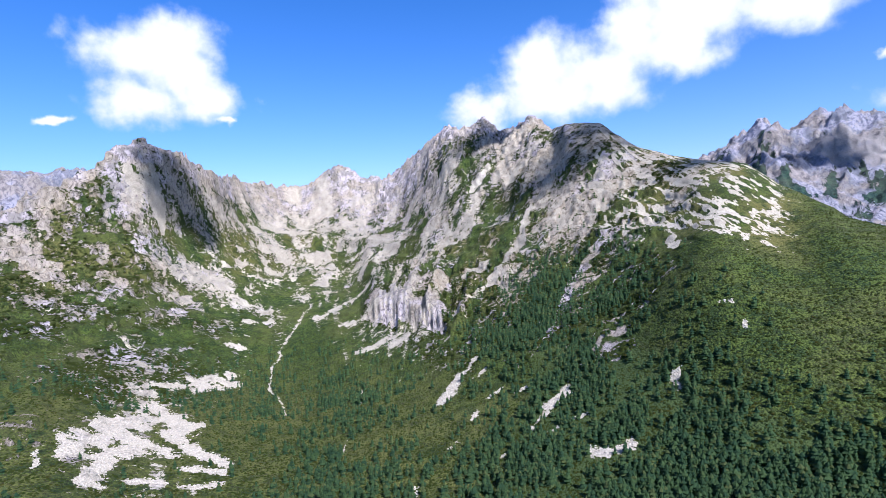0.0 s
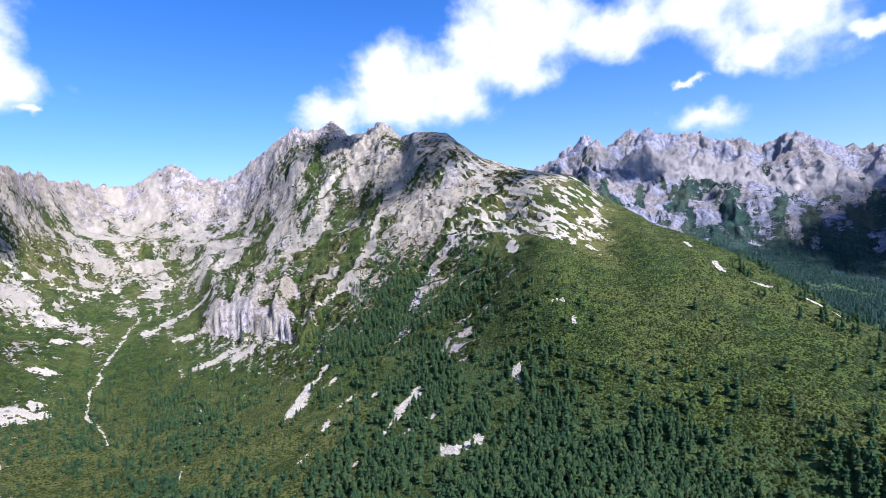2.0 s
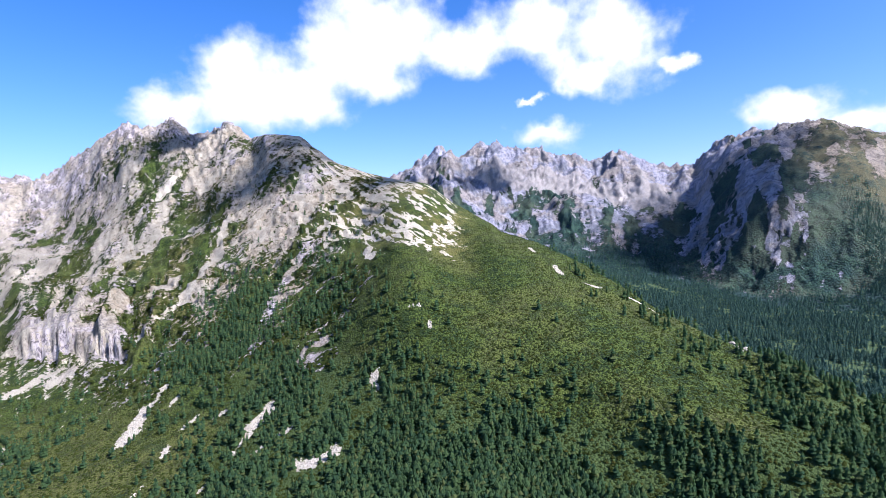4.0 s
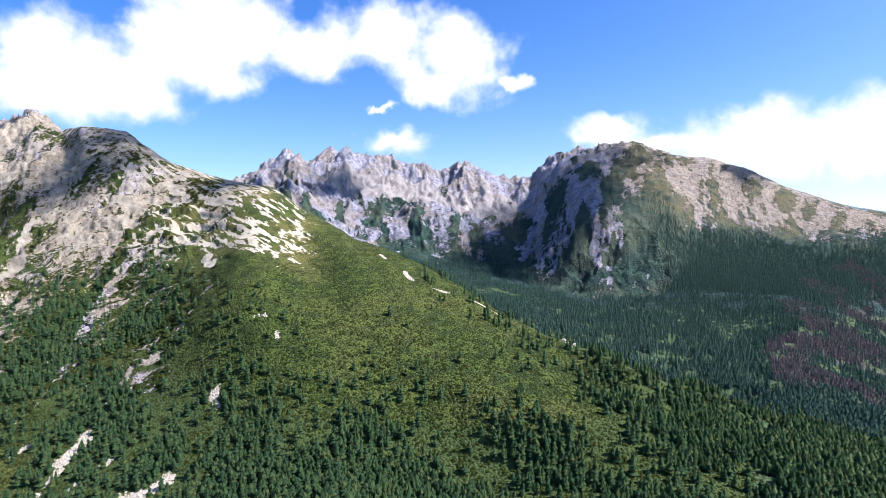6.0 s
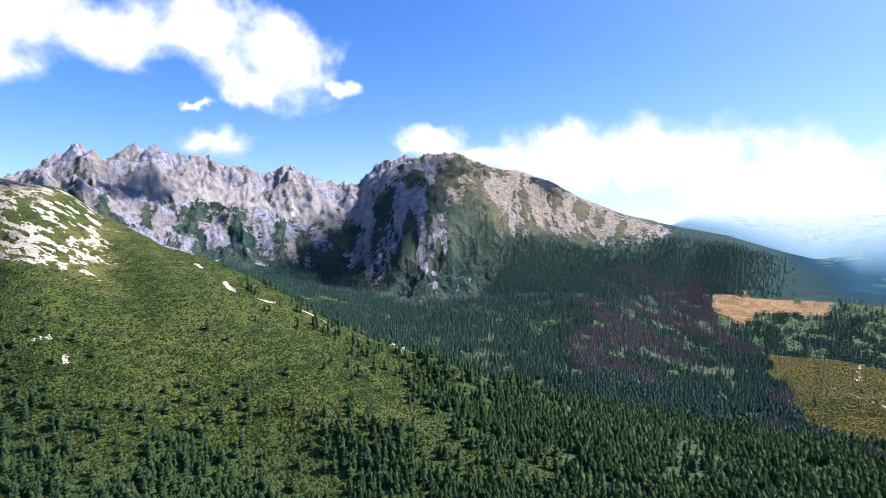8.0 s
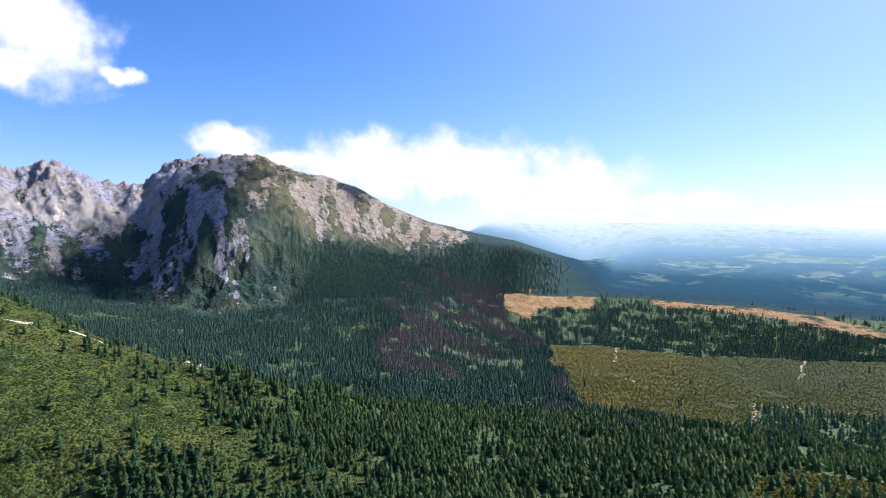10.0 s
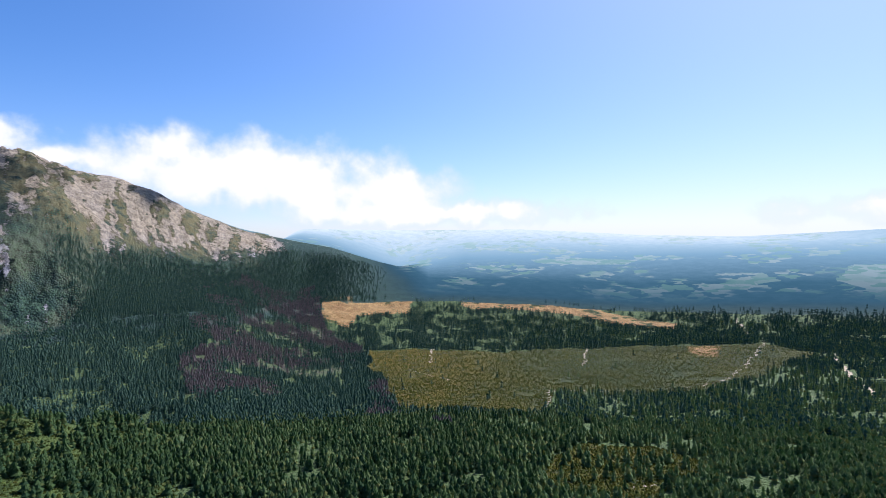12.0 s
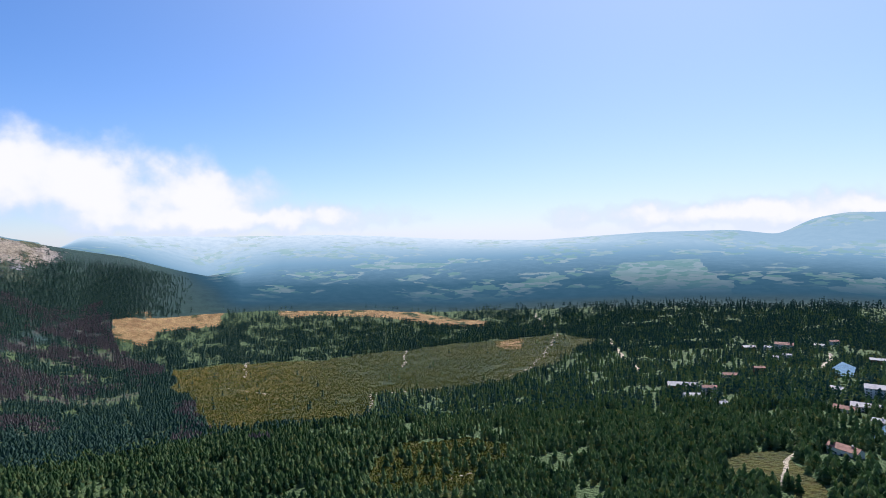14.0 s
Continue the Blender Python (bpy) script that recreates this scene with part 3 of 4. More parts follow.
# relief: gullies run down the slopes, leaning as the slopes do
LEAN = np.interp(A, (-46, -40, -30, -23, -12, -4, 4, 16, 28, 34, 60, 90), (4, 4, 0, -5, 0, 5, 6.5, 6, 1, 0, 0, 0))
FALL = A - LEAN * (np.where(near_part, V, 5.0) - 5)
size_by = np.clip(R / 1300, 0.45, 2.6)
warp = fractal(X, Y, 260, 3)
gully = fractal(FALL * 26 + 60 * warp, R / 4.5, 110, 6, 0.56, True)
buttress = fractal(FALL * 26 + 40 * warp, R / 3.0, 300, 4, 0.5, True, 6)
spur = fractal(FALL * 26 + 55 * warp, R / 2.6, 125, 5, 0.52, True, 25)
crag = fractal(X + 20, Y, 110, 6, 0.62, True, 2)
block = fractal(X, Y + 50, 32, 4, 0.62, True, 27)
knoll = fractal(X, Y, 60, 4, 0.5, False, 3)
wide = fractal(X, Y, 420, 3, 0.5, False, 5)
seen = step(V, 0.6, 1.2)
rough = np.where(near_part, np.clip(ROCK_NEAR, 0, 1), np.clip(ROCK_FAR, 0, 1))
rough = rough * (1 - 0.93 * step(A, 9, 13) * step(V, 4.1, 4.6) * near_part) * (1 - 0.6 * CIRQUE * (1 - _u))
rough = rough * (1 - 0.75 * step(A, 68, 71) * step(V, 9.0, 9.3) * ~near_part)
low_down = np.where(V < 2.7, 0.3, 1)
crest_calm = 1 - 0.45 * np.exp(-((V - 5) / 0.12) ** 2) - 0.35 * np.exp(-((V - 10) / 0.12) ** 2)
Z = Z + seen * size_by * low_down * crest_calm * rough * (30 * (gully - 0.62) + np.where(near_part, 48, 75) * (buttress - 0.62) + np.where(near_part, 66, 26) * (crag - 0.62) + np.where(near_part, 36, 12) * (block - 0.6))
pillar = step(A, 54, 57) * (1 - step(A, 64, 70)) * step(V, 7.9, 8.2) * (1 - step(V, 8.9, 9.15)) * ~near_part
Z = Z + pillar * (28 * (fractal(A * 26 + 60 * warp, R / 4, 90, 5, 0.55, True, 15) - 0.62) + 90 * (fractal(X, Y, 160, 5, 0.6, True, 28) - 0.6))
cliff = step(A, -8, -5) * (1 - step(A, 1, 4)) * step(V, 2.7, 2.9) * (1 - step(V, 3.4, 3.7)) * near_part
Z = Z + cliff * 42 * (fractal(FALL * 26, R / 6, 60, 4, 0.5, True, 16) - 0.55)
# ledges in the near rock, and the dark columned cliff above the brook
tread = Z / 24 + 1.6 * patch_of(X, Y)
saw = tread - np.floor(tread)
Z = Z + near_part * seen * np.clip(1.6 * rough, 0, 1) * (R < 2300) * 13 * (step(saw, 0.38, 0.62) - saw)
brink = V + 0.16 * (fractal(A * 26, R / 9, 16, 4, 0.6, True, 36) - 0.6)
wall = np.interp(A, (-9, -7.5, -1, 0.5), (0, 1, 1, 0)) * near_part
Z = Z + wall * 34 * (step(brink, 2.9, 3.0) - step(V, 3.3, 4.1))
teeth = fractal(A * 26 + 20 * warp, R / 5, 26, 4, 0.6, True, 17) - 0.6
Z = Z + 85 * teeth * np.exp(-((V - 9.95) / 0.22) ** 2) * step(A, 24, 28) * (1 - step(A, 62, 68)) * ~near_part
Z = Z + 11 * teeth * np.exp(-((V - 4.97) / 0.2) ** 2) * (1 - step(A, 9, 12)) * near_part
flute = fractal(A * 26 + 45 * warp, R / 5, 58, 5, 0.58, True, 35)
Z = Z + ~near_part * rough * crest_calm * (150 * (spur - 0.6) + 150 * (flute - 0.6) * (1 - step(A, 50, 55))) * step(V, 7.9, 8.4)
Z = Z + near_part * rough * crest_calm * low_down * 34 * (spur - 0.6) * seen
Z = Z + seen * size_by * 7 * (knoll - 0.5) * (1 - rough) * (1 - step(R, 2300, 2700) * (A > 85))
Z = Z + seen * np.where(V > 6, 1.0, 0.35) * 22 * (wide - 0.5) * (1 - step(R, 2400, 3000) * (A > 85))

# what grows and lies where, in plan: outlines and beds in metres
CLEARING = [(1734, -143), (1728, -285), (1619, -527), (1557, -888), (1381, -1298), (1161, -1251), (998, -863), (880, -686), (977, -434), (739, -305), (809, -116), (983, -111), (1314, -144), (1473, -113)]
TAWNY_A = [(2417, 6), (2483, -119), (2540, -415), (2308, -366), (2268, -239), (2245, -134), (2071, -101), (2162, -1)]
TAWNY_B = [(2453, -624), (2424, -903), (2241, -1162), (1808, -1327), (1754, -1231), (2121, -1044), (2311, -757), (2321, -590)]
YOUNG_WOOD = [(498, -205), (544, -278), (526, -351), (452, -354), (387, -300), (367, -238), (412, -169)]
SPORTS_MEADOW = [(270, -451), (246, -486), (233, -483), (171, -386), (185, -376), (207, -404), (233, -400)]
RED_PATCH = [(1463, -1096), (1409, -1160), (1284, -1063), (1348, -1020)]
FIELD_A = [(2256, -2630), (1964, -2970), (1681, -2613), (1455, -2456), (1311, -2172), (1482, -2081), (1676, -2086), (1868, -2260), (2053, -2303)]
FIELD_B = [(2321, -1819), (2376, -2108), (2294, -2204), (2159, -1914)]
FIELD_C = [(1129, -2715), (1052, -2943), (907, -2539), (1022, -2506)]
FIELD_D = [(3426, -1362), (3356, -1662), (3080, -1943), (3011, -1813), (3281, -1381)]
LAKE_A = [(453, -1050), (464, -1117), (431, -1088), (408, -1019), (426, -1005)]
LAKE_B = [(228, -611), (227, -636), (208, -584), (215, -578)]
DEAD_WOOD_A = [(2121, 552), (2671, 43), (2134, 14), (1733, -96), (1636, -107), (1037, 105), (1054, 236), (1384, 336), (1562, 284)]
DEAD_WOOD_B = [(2484, 338), (2521, 15), (2099, -0), (1749, -123), (1577, -95), (1575, 4), (1864, 137), (1868, 260)]
DEAD_WOOD_C = [(1397, -106), (1264, -144), (895, -105), (631, -150), (749, -55), (913, -91)]
SCREE_BEDS_A = [
    (-389, 540, -411, 651, 14.8), (-411, 651, -371, 705, 16.2), (-460, 787, -386, 955, 13.0),
    (-440, 780, -345, 682, 17.1), (-344, 650, -262, 591, 9.3), (-313, 522, -247, 548, 4.4),
    (-368, 578, -336, 491, 7.3), (-373, 540, -352, 615, 8.4), (-525, 889, -465, 916, 6.4),
    (-414, 846, -367, 917, 11.9), (-396, 616, -324, 610, 11.0), (-286, 570, -250, 570, 5.9),
    (-160, 1029, -57, 1049, 10.8), (-98, 999, -50, 1029, 8.4), (-301, 1278, -191, 1377, 12.6),
    (-238, 1192, -124, 1190, 12.4), (38, 818, 15, 783, 4.1), (15, 783, -19, 722, 7.8),
]
SCREE_BEDS_B = [
    (134, 633, 106, 612, 8.5), (103, 599, 80, 571, 4.3), (136, 566, 99, 548, 3.5), (133, 493, 149, 487, 9.5),
    (67, 699, 49, 684, 2.9), (34, 659, 23, 643, 2.0), (10, 603, -3, 590, 3.7), (60, 546, 35, 523, 2.2),
    (97, 674, 81, 669, 2.1), (52, 776, 38, 758, 2.4), (-578, 1418, -440, 1321, 16.6),
    (-634, 1512, -458, 1652, 6.9), (-449, 1226, -411, 1267, 10.9), (-453, 1105, -422, 1096, 8.6),
    (-585, 964, -559, 942, 5.7), (-533, 873, -470, 908, 4.2), (-412, 526, -384, 499, 2.7),
    (-36, 506, -28, 495, 3.1),
]
SCREE_BEDS_C = [
    (205, 1259, 147, 1126, 7.5), (147, 1126, 91, 1068, 10.2), (91, 1068, 14, 993, 11.7),
    (157, 1665, 29, 1545, 11.6), (299, 1583, 189, 1518, 13.0), (-757, 1359, -726, 1399, 14.5),
    (344, 820, 332, 777, 4.5), (288, 825, 297, 814, 2.7), (293, 595, 304, 584, 1.7), (305, 557, 301, 548, 1.6),
    (235, 567, 223, 542, 3.7), (521, 580, 510, 556, 2.0), (521, 532, 533, 512, 1.9), (557, 486, 566, 450, 2.6),
    (337, 918, 371, 848, 3.9), (382, 798, 379, 744, 3.5), (445, 783, 474, 775, 3.3), (529, 645, 523, 628, 2.1),
]
BROOK = [
    (-117, 505, -130, 577, 1.4), (-126, 622, -131, 686, 1.4), (-132, 790, -142, 855, 2.6),
    (-245, 785, -305, 911, 2.3), (-305, 911, -335, 1023, 2.6), (-335, 1023, -347, 1132, 2.9),
    (-347, 1132, -347, 1248, 3.8), (-347, 1248, -344, 1391, 4.9),
]
TRACKS = [
    (286, -575, 242, -502, 2.8), (242, -502, 212, -419, 1.9), (212, -419, 198, -372, 1.4),
    (1416, -1331, 1130, -998, 3.6), (1130, -998, 971, -757, 2.8), (971, -757, 974, -553, 2.4),
    (974, -553, 981, -430, 2.3), (779, -336, 997, -433, 2.5), (1176, -1304, 910, -1068, 4.9),
    (910, -1068, 773, -950, 3.4), (773, -950, 781, -824, 2.4), (572, -1337, 492, -1097, 4.1),
    (402, -308, 396, -246, 1.3), (1727, -350, 1504, -290, 3.4), (1573, -812, 1345, -685, 3.4),
    (1796, -1543, 1575, -1408, 4.6), (222, -525, 176, -466, 1.7), (1436, -223, 1142, -297, 2.7),
]


bend_x, bend_y = 22 * (fractal(X, Y, 70, 3, 0.5, False, 21) - 0.5), 22 * (fractal(X, Y, 70, 3, 0.5, False, 22) - 0.5)


def inside(outline):
    px, py = np.array(outline, float).T
    box = (X > px.min()) & (X < px.max()) & (Y > py.min()) & (Y < py.max())
    x, y = X[box] + 1.8 * bend_x[box], Y[box] + 1.8 * bend_y[box]
    odd = np.zeros(len(x), bool)
    for k in range(len(px)):
        x0, y0, x1, y1 = px[k - 1], py[k - 1], px[k], py[k]
        if y0 != y1:
            odd ^= ((y0 > y) != (y1 > y)) & (x < (x1 - x0) * (y - y0) / (y1 - y0) + x0)
    out = np.zeros(R.shape)
    out[box] = odd
    return out


def along(beds, ragged=1.3, least=0.0):
    """1 within the beds (x, y, to x, to y, half width), fading out past their edges."""
    out = np.zeros(R.shape)
    shake = ragged * (fractal(X, Y, 22, 5, 0.65, False, 9) - 0.5)
    for x0, y0, x1, y1, half in beds:
        half = max(half, least)
        reach = half * 2 + 4
        box = (X > min(x0, x1) - reach) & (X < max(x0, x1) + reach) & (Y > min(y0, y1) - reach) & (Y < max(y0, y1) + reach)
        if not box.any():
            continue
        x, y = X[box] + bend_x[box], Y[box] + bend_y[box]
        dx, dy = x1 - x0, y1 - y0
        u = np.clip(((x - x0) * dx + (y - y0) * dy) / (dx * dx + dy * dy + 1e-6), 0, 1)
        d = np.hypot(x - x0 - u * dx, y - y0 - u * dy) / half
        out[box] = np.maximum(out[box], np.clip(1.35 - d + 3 * shake[box], 0, 1))
    return out


streak = fractal(FALL * 24 + 14 * warp, R / 6, 34, 5, 0.55, False, 11)
patch = fractal(X, Y, 80, 5, 0.6, False, 12)
streak_far = fractal(FALL * 24 + 20 * warp, R / 9, 26, 5, 0.6, False, 13)
ROCK = np.where(near_part, ROCK_NEAR * (1 + 2.6 * (streak - 0.5) + 2.8 * (patch - 0.5)) + 0.5 * (crag - 0.62) * (ROCK_NEAR > 0.2),
                ROCK_FAR * (1 + 3.0 * (streak_far - 0.5)))
high_rock = step(V, 4.4, 4.8) * (1 - step(A, 10, 14)) * near_part + step(V, 9.3, 9.6) * (1 - step(A, 56, 61)) * (V < 10.2) * ~near_part
ROCK = np.maximum(ROCK, 0.78 * high_rock)
ROCK = np.maximum(ROCK, 0.5 * step(A, 8, 12) * (1 - step(A, 19, 23)) * step(V, 4.2, 4.6) * near_part * (0.6 + 0.9 * patch))
ribs = step(fractal(FALL * 24 + 22 * warp, R / 9, 40, 4, 0.6, False, 31), 0.53, 0.61) * step(A, 5, 10) * (1 - step(A, 17, 20)) * step(V, 2.3, 2.7) * (1 - step(V, 4.3, 4.7)) * near_part
ROCK = np.maximum(ROCK, 0.8 * ribs)
ROCK = np.maximum(ROCK, 1.2 * wall * step(V, 2.86, 2.92) * (1 - step(V, 3.06, 3.14)))
# dwarf pine in blotches over the valley's rock
mat = step(fractal(X, Y, 55, 5, 0.6, False, 39), 0.47, 0.56) * (1 - step(A, 6, 14)) * step(V, 2.3, 2.7) * (1 - step(V, 3.9, 4.5)) * near_part * (1 - wall)
ROCK = ROCK * (1 - 0.62 * mat)
beds = along(SCREE_BEDS_A + SCREE_BEDS_B + SCREE_BEDS_C)
SCREE = np.where(near_part, SCREE_NEAR * (1 + 3.2 * (streak - 0.5) + 2.2 * (patch - 0.5)), 0.34 * ROCK_FAR * (1 - 0.6 * step(A, 60, 66)) * (1 + 3 * (streak_far - 0.5)))
SCREE = SCREE + ~near_part * step(A, 32, 37) * (1 - step(A, 52, 56)) * 0.75 * np.exp(-((V - 9.32) / 0.16) ** 2) * (0.4 + patch)
brow = step(A, 12, 17) * (1 - step(A, 29, 35)) * step(V, 3.3 + 0.02 * (A - 24), 4.0) * near_part
ledges = step(fractal(A / 0.8, V / 0.042 + 0.45 * A, 1.0, 4, 0.55, False, 33), 0.5, 0.57) * brow
SCREE = SCREE + 0.15 * np.interp(A, (-30, -24, 4, 10), (0.3, 1, 1, 0.5)) * step(V, 2.8, 3.4) * (1 - step(V, 4.5, 4.8)) * near_part * (1 - wall) * (0.5 + patch) * (A < 14)
SCREE = np.maximum(SCREE * (1 - 0.6 * mat), 0.95 * ledges)
SCREE = np.maximum(SCREE, 1.1 * beds)
stream = 0.66 * along(BROOK, 0.5, 1.0)
SCREE = np.maximum(SCREE, stream)
clearing, tawny = inside(CLEARING), np.maximum(inside(TAWNY_A), inside(TAWNY_B))
young, meadow, red = inside(YOUNG_WOOD), inside(SPORTS_MEADOW), inside(RED_PATCH)
dead = np.clip(inside(DEAD_WOOD_A) + inside(DEAD_WOOD_B) + inside(DEAD_WOOD_C), 0, 1) * step(fractal(X, Y, 150, 4, 0.55, False, 24), 0.4, 0.6)
paths = along(TRACKS, 0.2, 1.6)
SCREE = np.maximum(SCREE, paths)
FIELD = np.clip(inside(FIELD_A) + inside(FIELD_B) + inside(FIELD_C) + inside(FIELD_D), 0, 1)
LAKES = np.clip(inside(LAKE_A) + inside(LAKE_B), 0, 1)
ground_open = np.clip(clearing * 0.985 + tawny + young * 0.8 + meadow + red + LAKES + 2 * paths + 1.5 * beds + stream, 0, 1)
WOODS = np.where(near_part, WOODS_NEAR, WOODS_FAR) * (1 - ground_open)
WOODS = WOODS * (1 - pillar)
WOODS = np.maximum(WOODS, 0.95 * step(A, 80, 90) * (A < 100) * (V > 7.6) * (V < 10) * (1 - ground_open))
WOODS = WOODS * np.where(V < 6, np.clip(1.3 - 1.2 * ROCK * (A < 30), 0.1, 1), 1)
grassy = step(A, -6, 0) * (1 - step(A, 18, 24)) * step(V, 2.9, 3.3) * (1 - step(V, 4.6, 5)) * near_part
plateau = step(A, 15, 19) * (1 - step(A, 31, 35)) * step(V, 3.4, 4.0) * near_part
DRY = 0.9 * grassy * step(streak + patch, 0.95, 1.15) + 0.95 * plateau * step(patch, 0.3, 0.48)
DRY = DRY + 0.35 * (1 - step(A, 2, 10)) * (1 - step(V, 1.9, 2.4)) * near_part
DRY = DRY + 0.7 * (1 - step(A, -14, -8)) * step(V, 3.2, 3.8) * near_part * step(patch, 0.42, 0.58)
DRY = DRY + 0.95 * step(A, 60, 65) * (1 - step(A, 84, 90)) * step(V, 9.05, 9.35) * ~near_part
DRY = np.clip(DRY + 0.85 * clearing * (0.5 + patch) * (1 - 0.8 * step(A, 102, 116)) + 0.5 * young + 0.4 * meadow, 0, 1)
TAWNY = np.clip(tawny + red, 0, 1) * step(fractal(X, Y, 50, 4, 0.6, False, 14), 0.3, 0.42)
# share of painted haze over the far land, growing with distance
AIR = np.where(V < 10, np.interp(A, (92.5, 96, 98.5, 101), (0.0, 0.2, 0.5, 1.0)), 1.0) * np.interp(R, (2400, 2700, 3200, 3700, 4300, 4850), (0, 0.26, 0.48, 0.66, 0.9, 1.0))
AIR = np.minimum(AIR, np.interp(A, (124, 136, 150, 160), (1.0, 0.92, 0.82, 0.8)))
POINTS = np.stack([X, Y, Z], -1)


def land(name, label, kind, keep, material, category="", extra=None):
    """One piece of the land: the cells of the grid for which keep holds."""
    rows, cols = R.shape
    i, j = np.nonzero(keep[:-1])
    j2 = (j + 1) % cols
    quads = np.stack([i * cols + j, i * cols + j2, (i + 1) * cols + j2, (i + 1) * cols + j], 1)
    used, inverse = np.unique(quads.ravel(), return_inverse=True)
    faces = inverse.reshape(-1, 4)[:, ::-1]
    me = bpy.data.meshes.new(name)
    me.vertices.add(len(used))
    me.vertices.foreach_set("co", POINTS.reshape(-1, 3)[used].astype(np.float32).ravel())
    me.loops.add(faces.size)
    me.loops.foreach_set("vertex_index", faces.astype(np.int32).ravel())
    me.polygons.add(len(faces))
    me.polygons.foreach_set("loop_start", np.arange(0, faces.size, 4, dtype=np.int32))
    me.polygons.foreach_set("use_smooth", np.ones(len(faces), bool))
    for key, values in (("rock", ROCK), ("scree", SCREE), ("wood", WOODS), ("dry", DRY), ("tawny", TAWNY), ("dead", dead), ("air", AIR), ("field", FIELD)):
        me.attributes.new(key, "FLOAT", "POINT").data.foreach_set("value", values.reshape(-1)[used].astype(np.float32))
    me.update(calc_edges=True)
    me.materials.append(material)
    return tagged(new(name, me), label, category, kind=kind)


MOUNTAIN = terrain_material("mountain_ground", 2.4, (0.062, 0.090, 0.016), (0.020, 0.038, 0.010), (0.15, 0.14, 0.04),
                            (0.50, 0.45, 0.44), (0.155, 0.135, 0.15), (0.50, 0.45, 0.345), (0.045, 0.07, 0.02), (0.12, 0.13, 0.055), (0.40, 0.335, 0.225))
# haze over the range painted in: rock and woods tinted blue
HAZED_RANGE = terrain_material("hazed_mountain_ground", 6.0, (0.034, 0.070, 0.046), (0.018, 0.042, 0.038), (0.15, 0.135, 0.07),
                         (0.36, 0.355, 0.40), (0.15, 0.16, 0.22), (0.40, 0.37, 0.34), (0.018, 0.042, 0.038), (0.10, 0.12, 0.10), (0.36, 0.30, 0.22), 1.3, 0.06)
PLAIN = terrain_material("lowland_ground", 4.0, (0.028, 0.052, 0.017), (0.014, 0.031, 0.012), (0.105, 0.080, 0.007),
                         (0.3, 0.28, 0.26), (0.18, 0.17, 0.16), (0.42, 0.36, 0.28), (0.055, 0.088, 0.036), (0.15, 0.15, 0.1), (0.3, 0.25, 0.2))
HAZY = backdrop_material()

is_mountain = (V < 6) & (A < 75.5)
is_range = (V >= 7.6) & (V < 10) & (A < 93)
is_far = ((V >= 8.0) & (A >= 93) & (A < 168)) | ((V >= 10) & (A >= 60) & (A < 168))
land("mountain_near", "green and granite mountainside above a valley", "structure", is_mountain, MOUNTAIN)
land("mountain_range", "jagged grey granite range with wooded foot, blued by painted haze", "structure", is_range, HAZED_RANGE)
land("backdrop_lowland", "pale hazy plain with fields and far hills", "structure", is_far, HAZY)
land("ground", "wooded lowland with clearings and tracks", "structure", ~is_mountain & ~is_range & ~is_far, PLAIN)


# ---- trees ----
def cone_template(tiers, sides, rng, wobble):
    """A conifer's crown one metre high: skirts of boughs, one over another, with ragged rims."""
    verts, faces = [], []
    deep = 0.13 + 0.42 / tiers
    for k in range(tiers):
        lo = 0.06 + (0.92 - deep) * k / max(1, tiers - 1)
        wide_at = 0.29 * (1 - 0.66 * k / tiers)
        base = len(verts)
        for s in range(sides):
            a = 2 * math.pi * (s + 0.5 * (k % 2)) / sides
            w = wide_at * (1 + wobble * (rng.random() - 0.5))
            verts.append((w * math.cos(a), w * math.sin(a), lo + 0.07 * (rng.random() - 0.5)))
        verts.append((0.03 * (rng.random() - 0.5), 0.03 * (rng.random() - 0.5), lo + deep))
        for s in range(sides):
            faces.append((base + s, base + (s + 1) % sides, base + sides))
    return np.array(verts), np.array(faces)


CELL_AREA = np.abs(np.diff(R, axis=0))[:, :-1] * (R[:-1, :-1] * np.radians(np.diff(BEARINGS))[None, :])
CLUMPS = 0.15 + step(fractal(X, Y, 45, 3, 0.5, False, 8), 0.36, 0.52)


def scatter(count, share, level_lo, level_hi, near, far, power, rng):
    """Places on the land by their share of it; power thins them with distance."""
    cols = R.shape[1]
    w = CELL_AREA * (share * (R / 1000) ** -power)[:-1, :-1]
    mid, r = V[:-1, :-1], R[:-1, :-1]
    w = w * ((mid >= level_lo) & (mid < level_hi) & (r > near) & (r < far) & (A[:-1, :-1] < 166))
    cum = np.cumsum(w.ravel())
    cell = np.searchsorted(cum, rng.random(count) * cum[-1])
    i, j = cell // (cols - 1), cell % (cols - 1)
    u, v = rng.random((count, 1)), rng.random((count, 1))
    p = POINTS
    return (p[i, j] * (1 - u) + p[i + 1, j] * u) * (1 - v) + (p[i, j + 1] * (1 - u) + p[i + 1, j + 1] * u) * v


def mesh_of(name, v, f, material, smooth=False):
    me = bpy.data.meshes.new(name)
    me.vertices.add(len(v))
    me.vertices.foreach_set("co", np.asarray(v, np.float32).ravel())
    f = np.asarray(f, np.int32)
    me.loops.add(f.size)
    me.loops.foreach_set("vertex_index", f.ravel())
    me.polygons.add(len(f))
    me.polygons.foreach_set("loop_start", np.arange(0, f.size, f.shape[1], dtype=np.int32))
    me.polygons.foreach_set("use_smooth", np.full(len(f), smooth))
    me.update(calc_edges=True)
    me.materials.append(material)
    return me


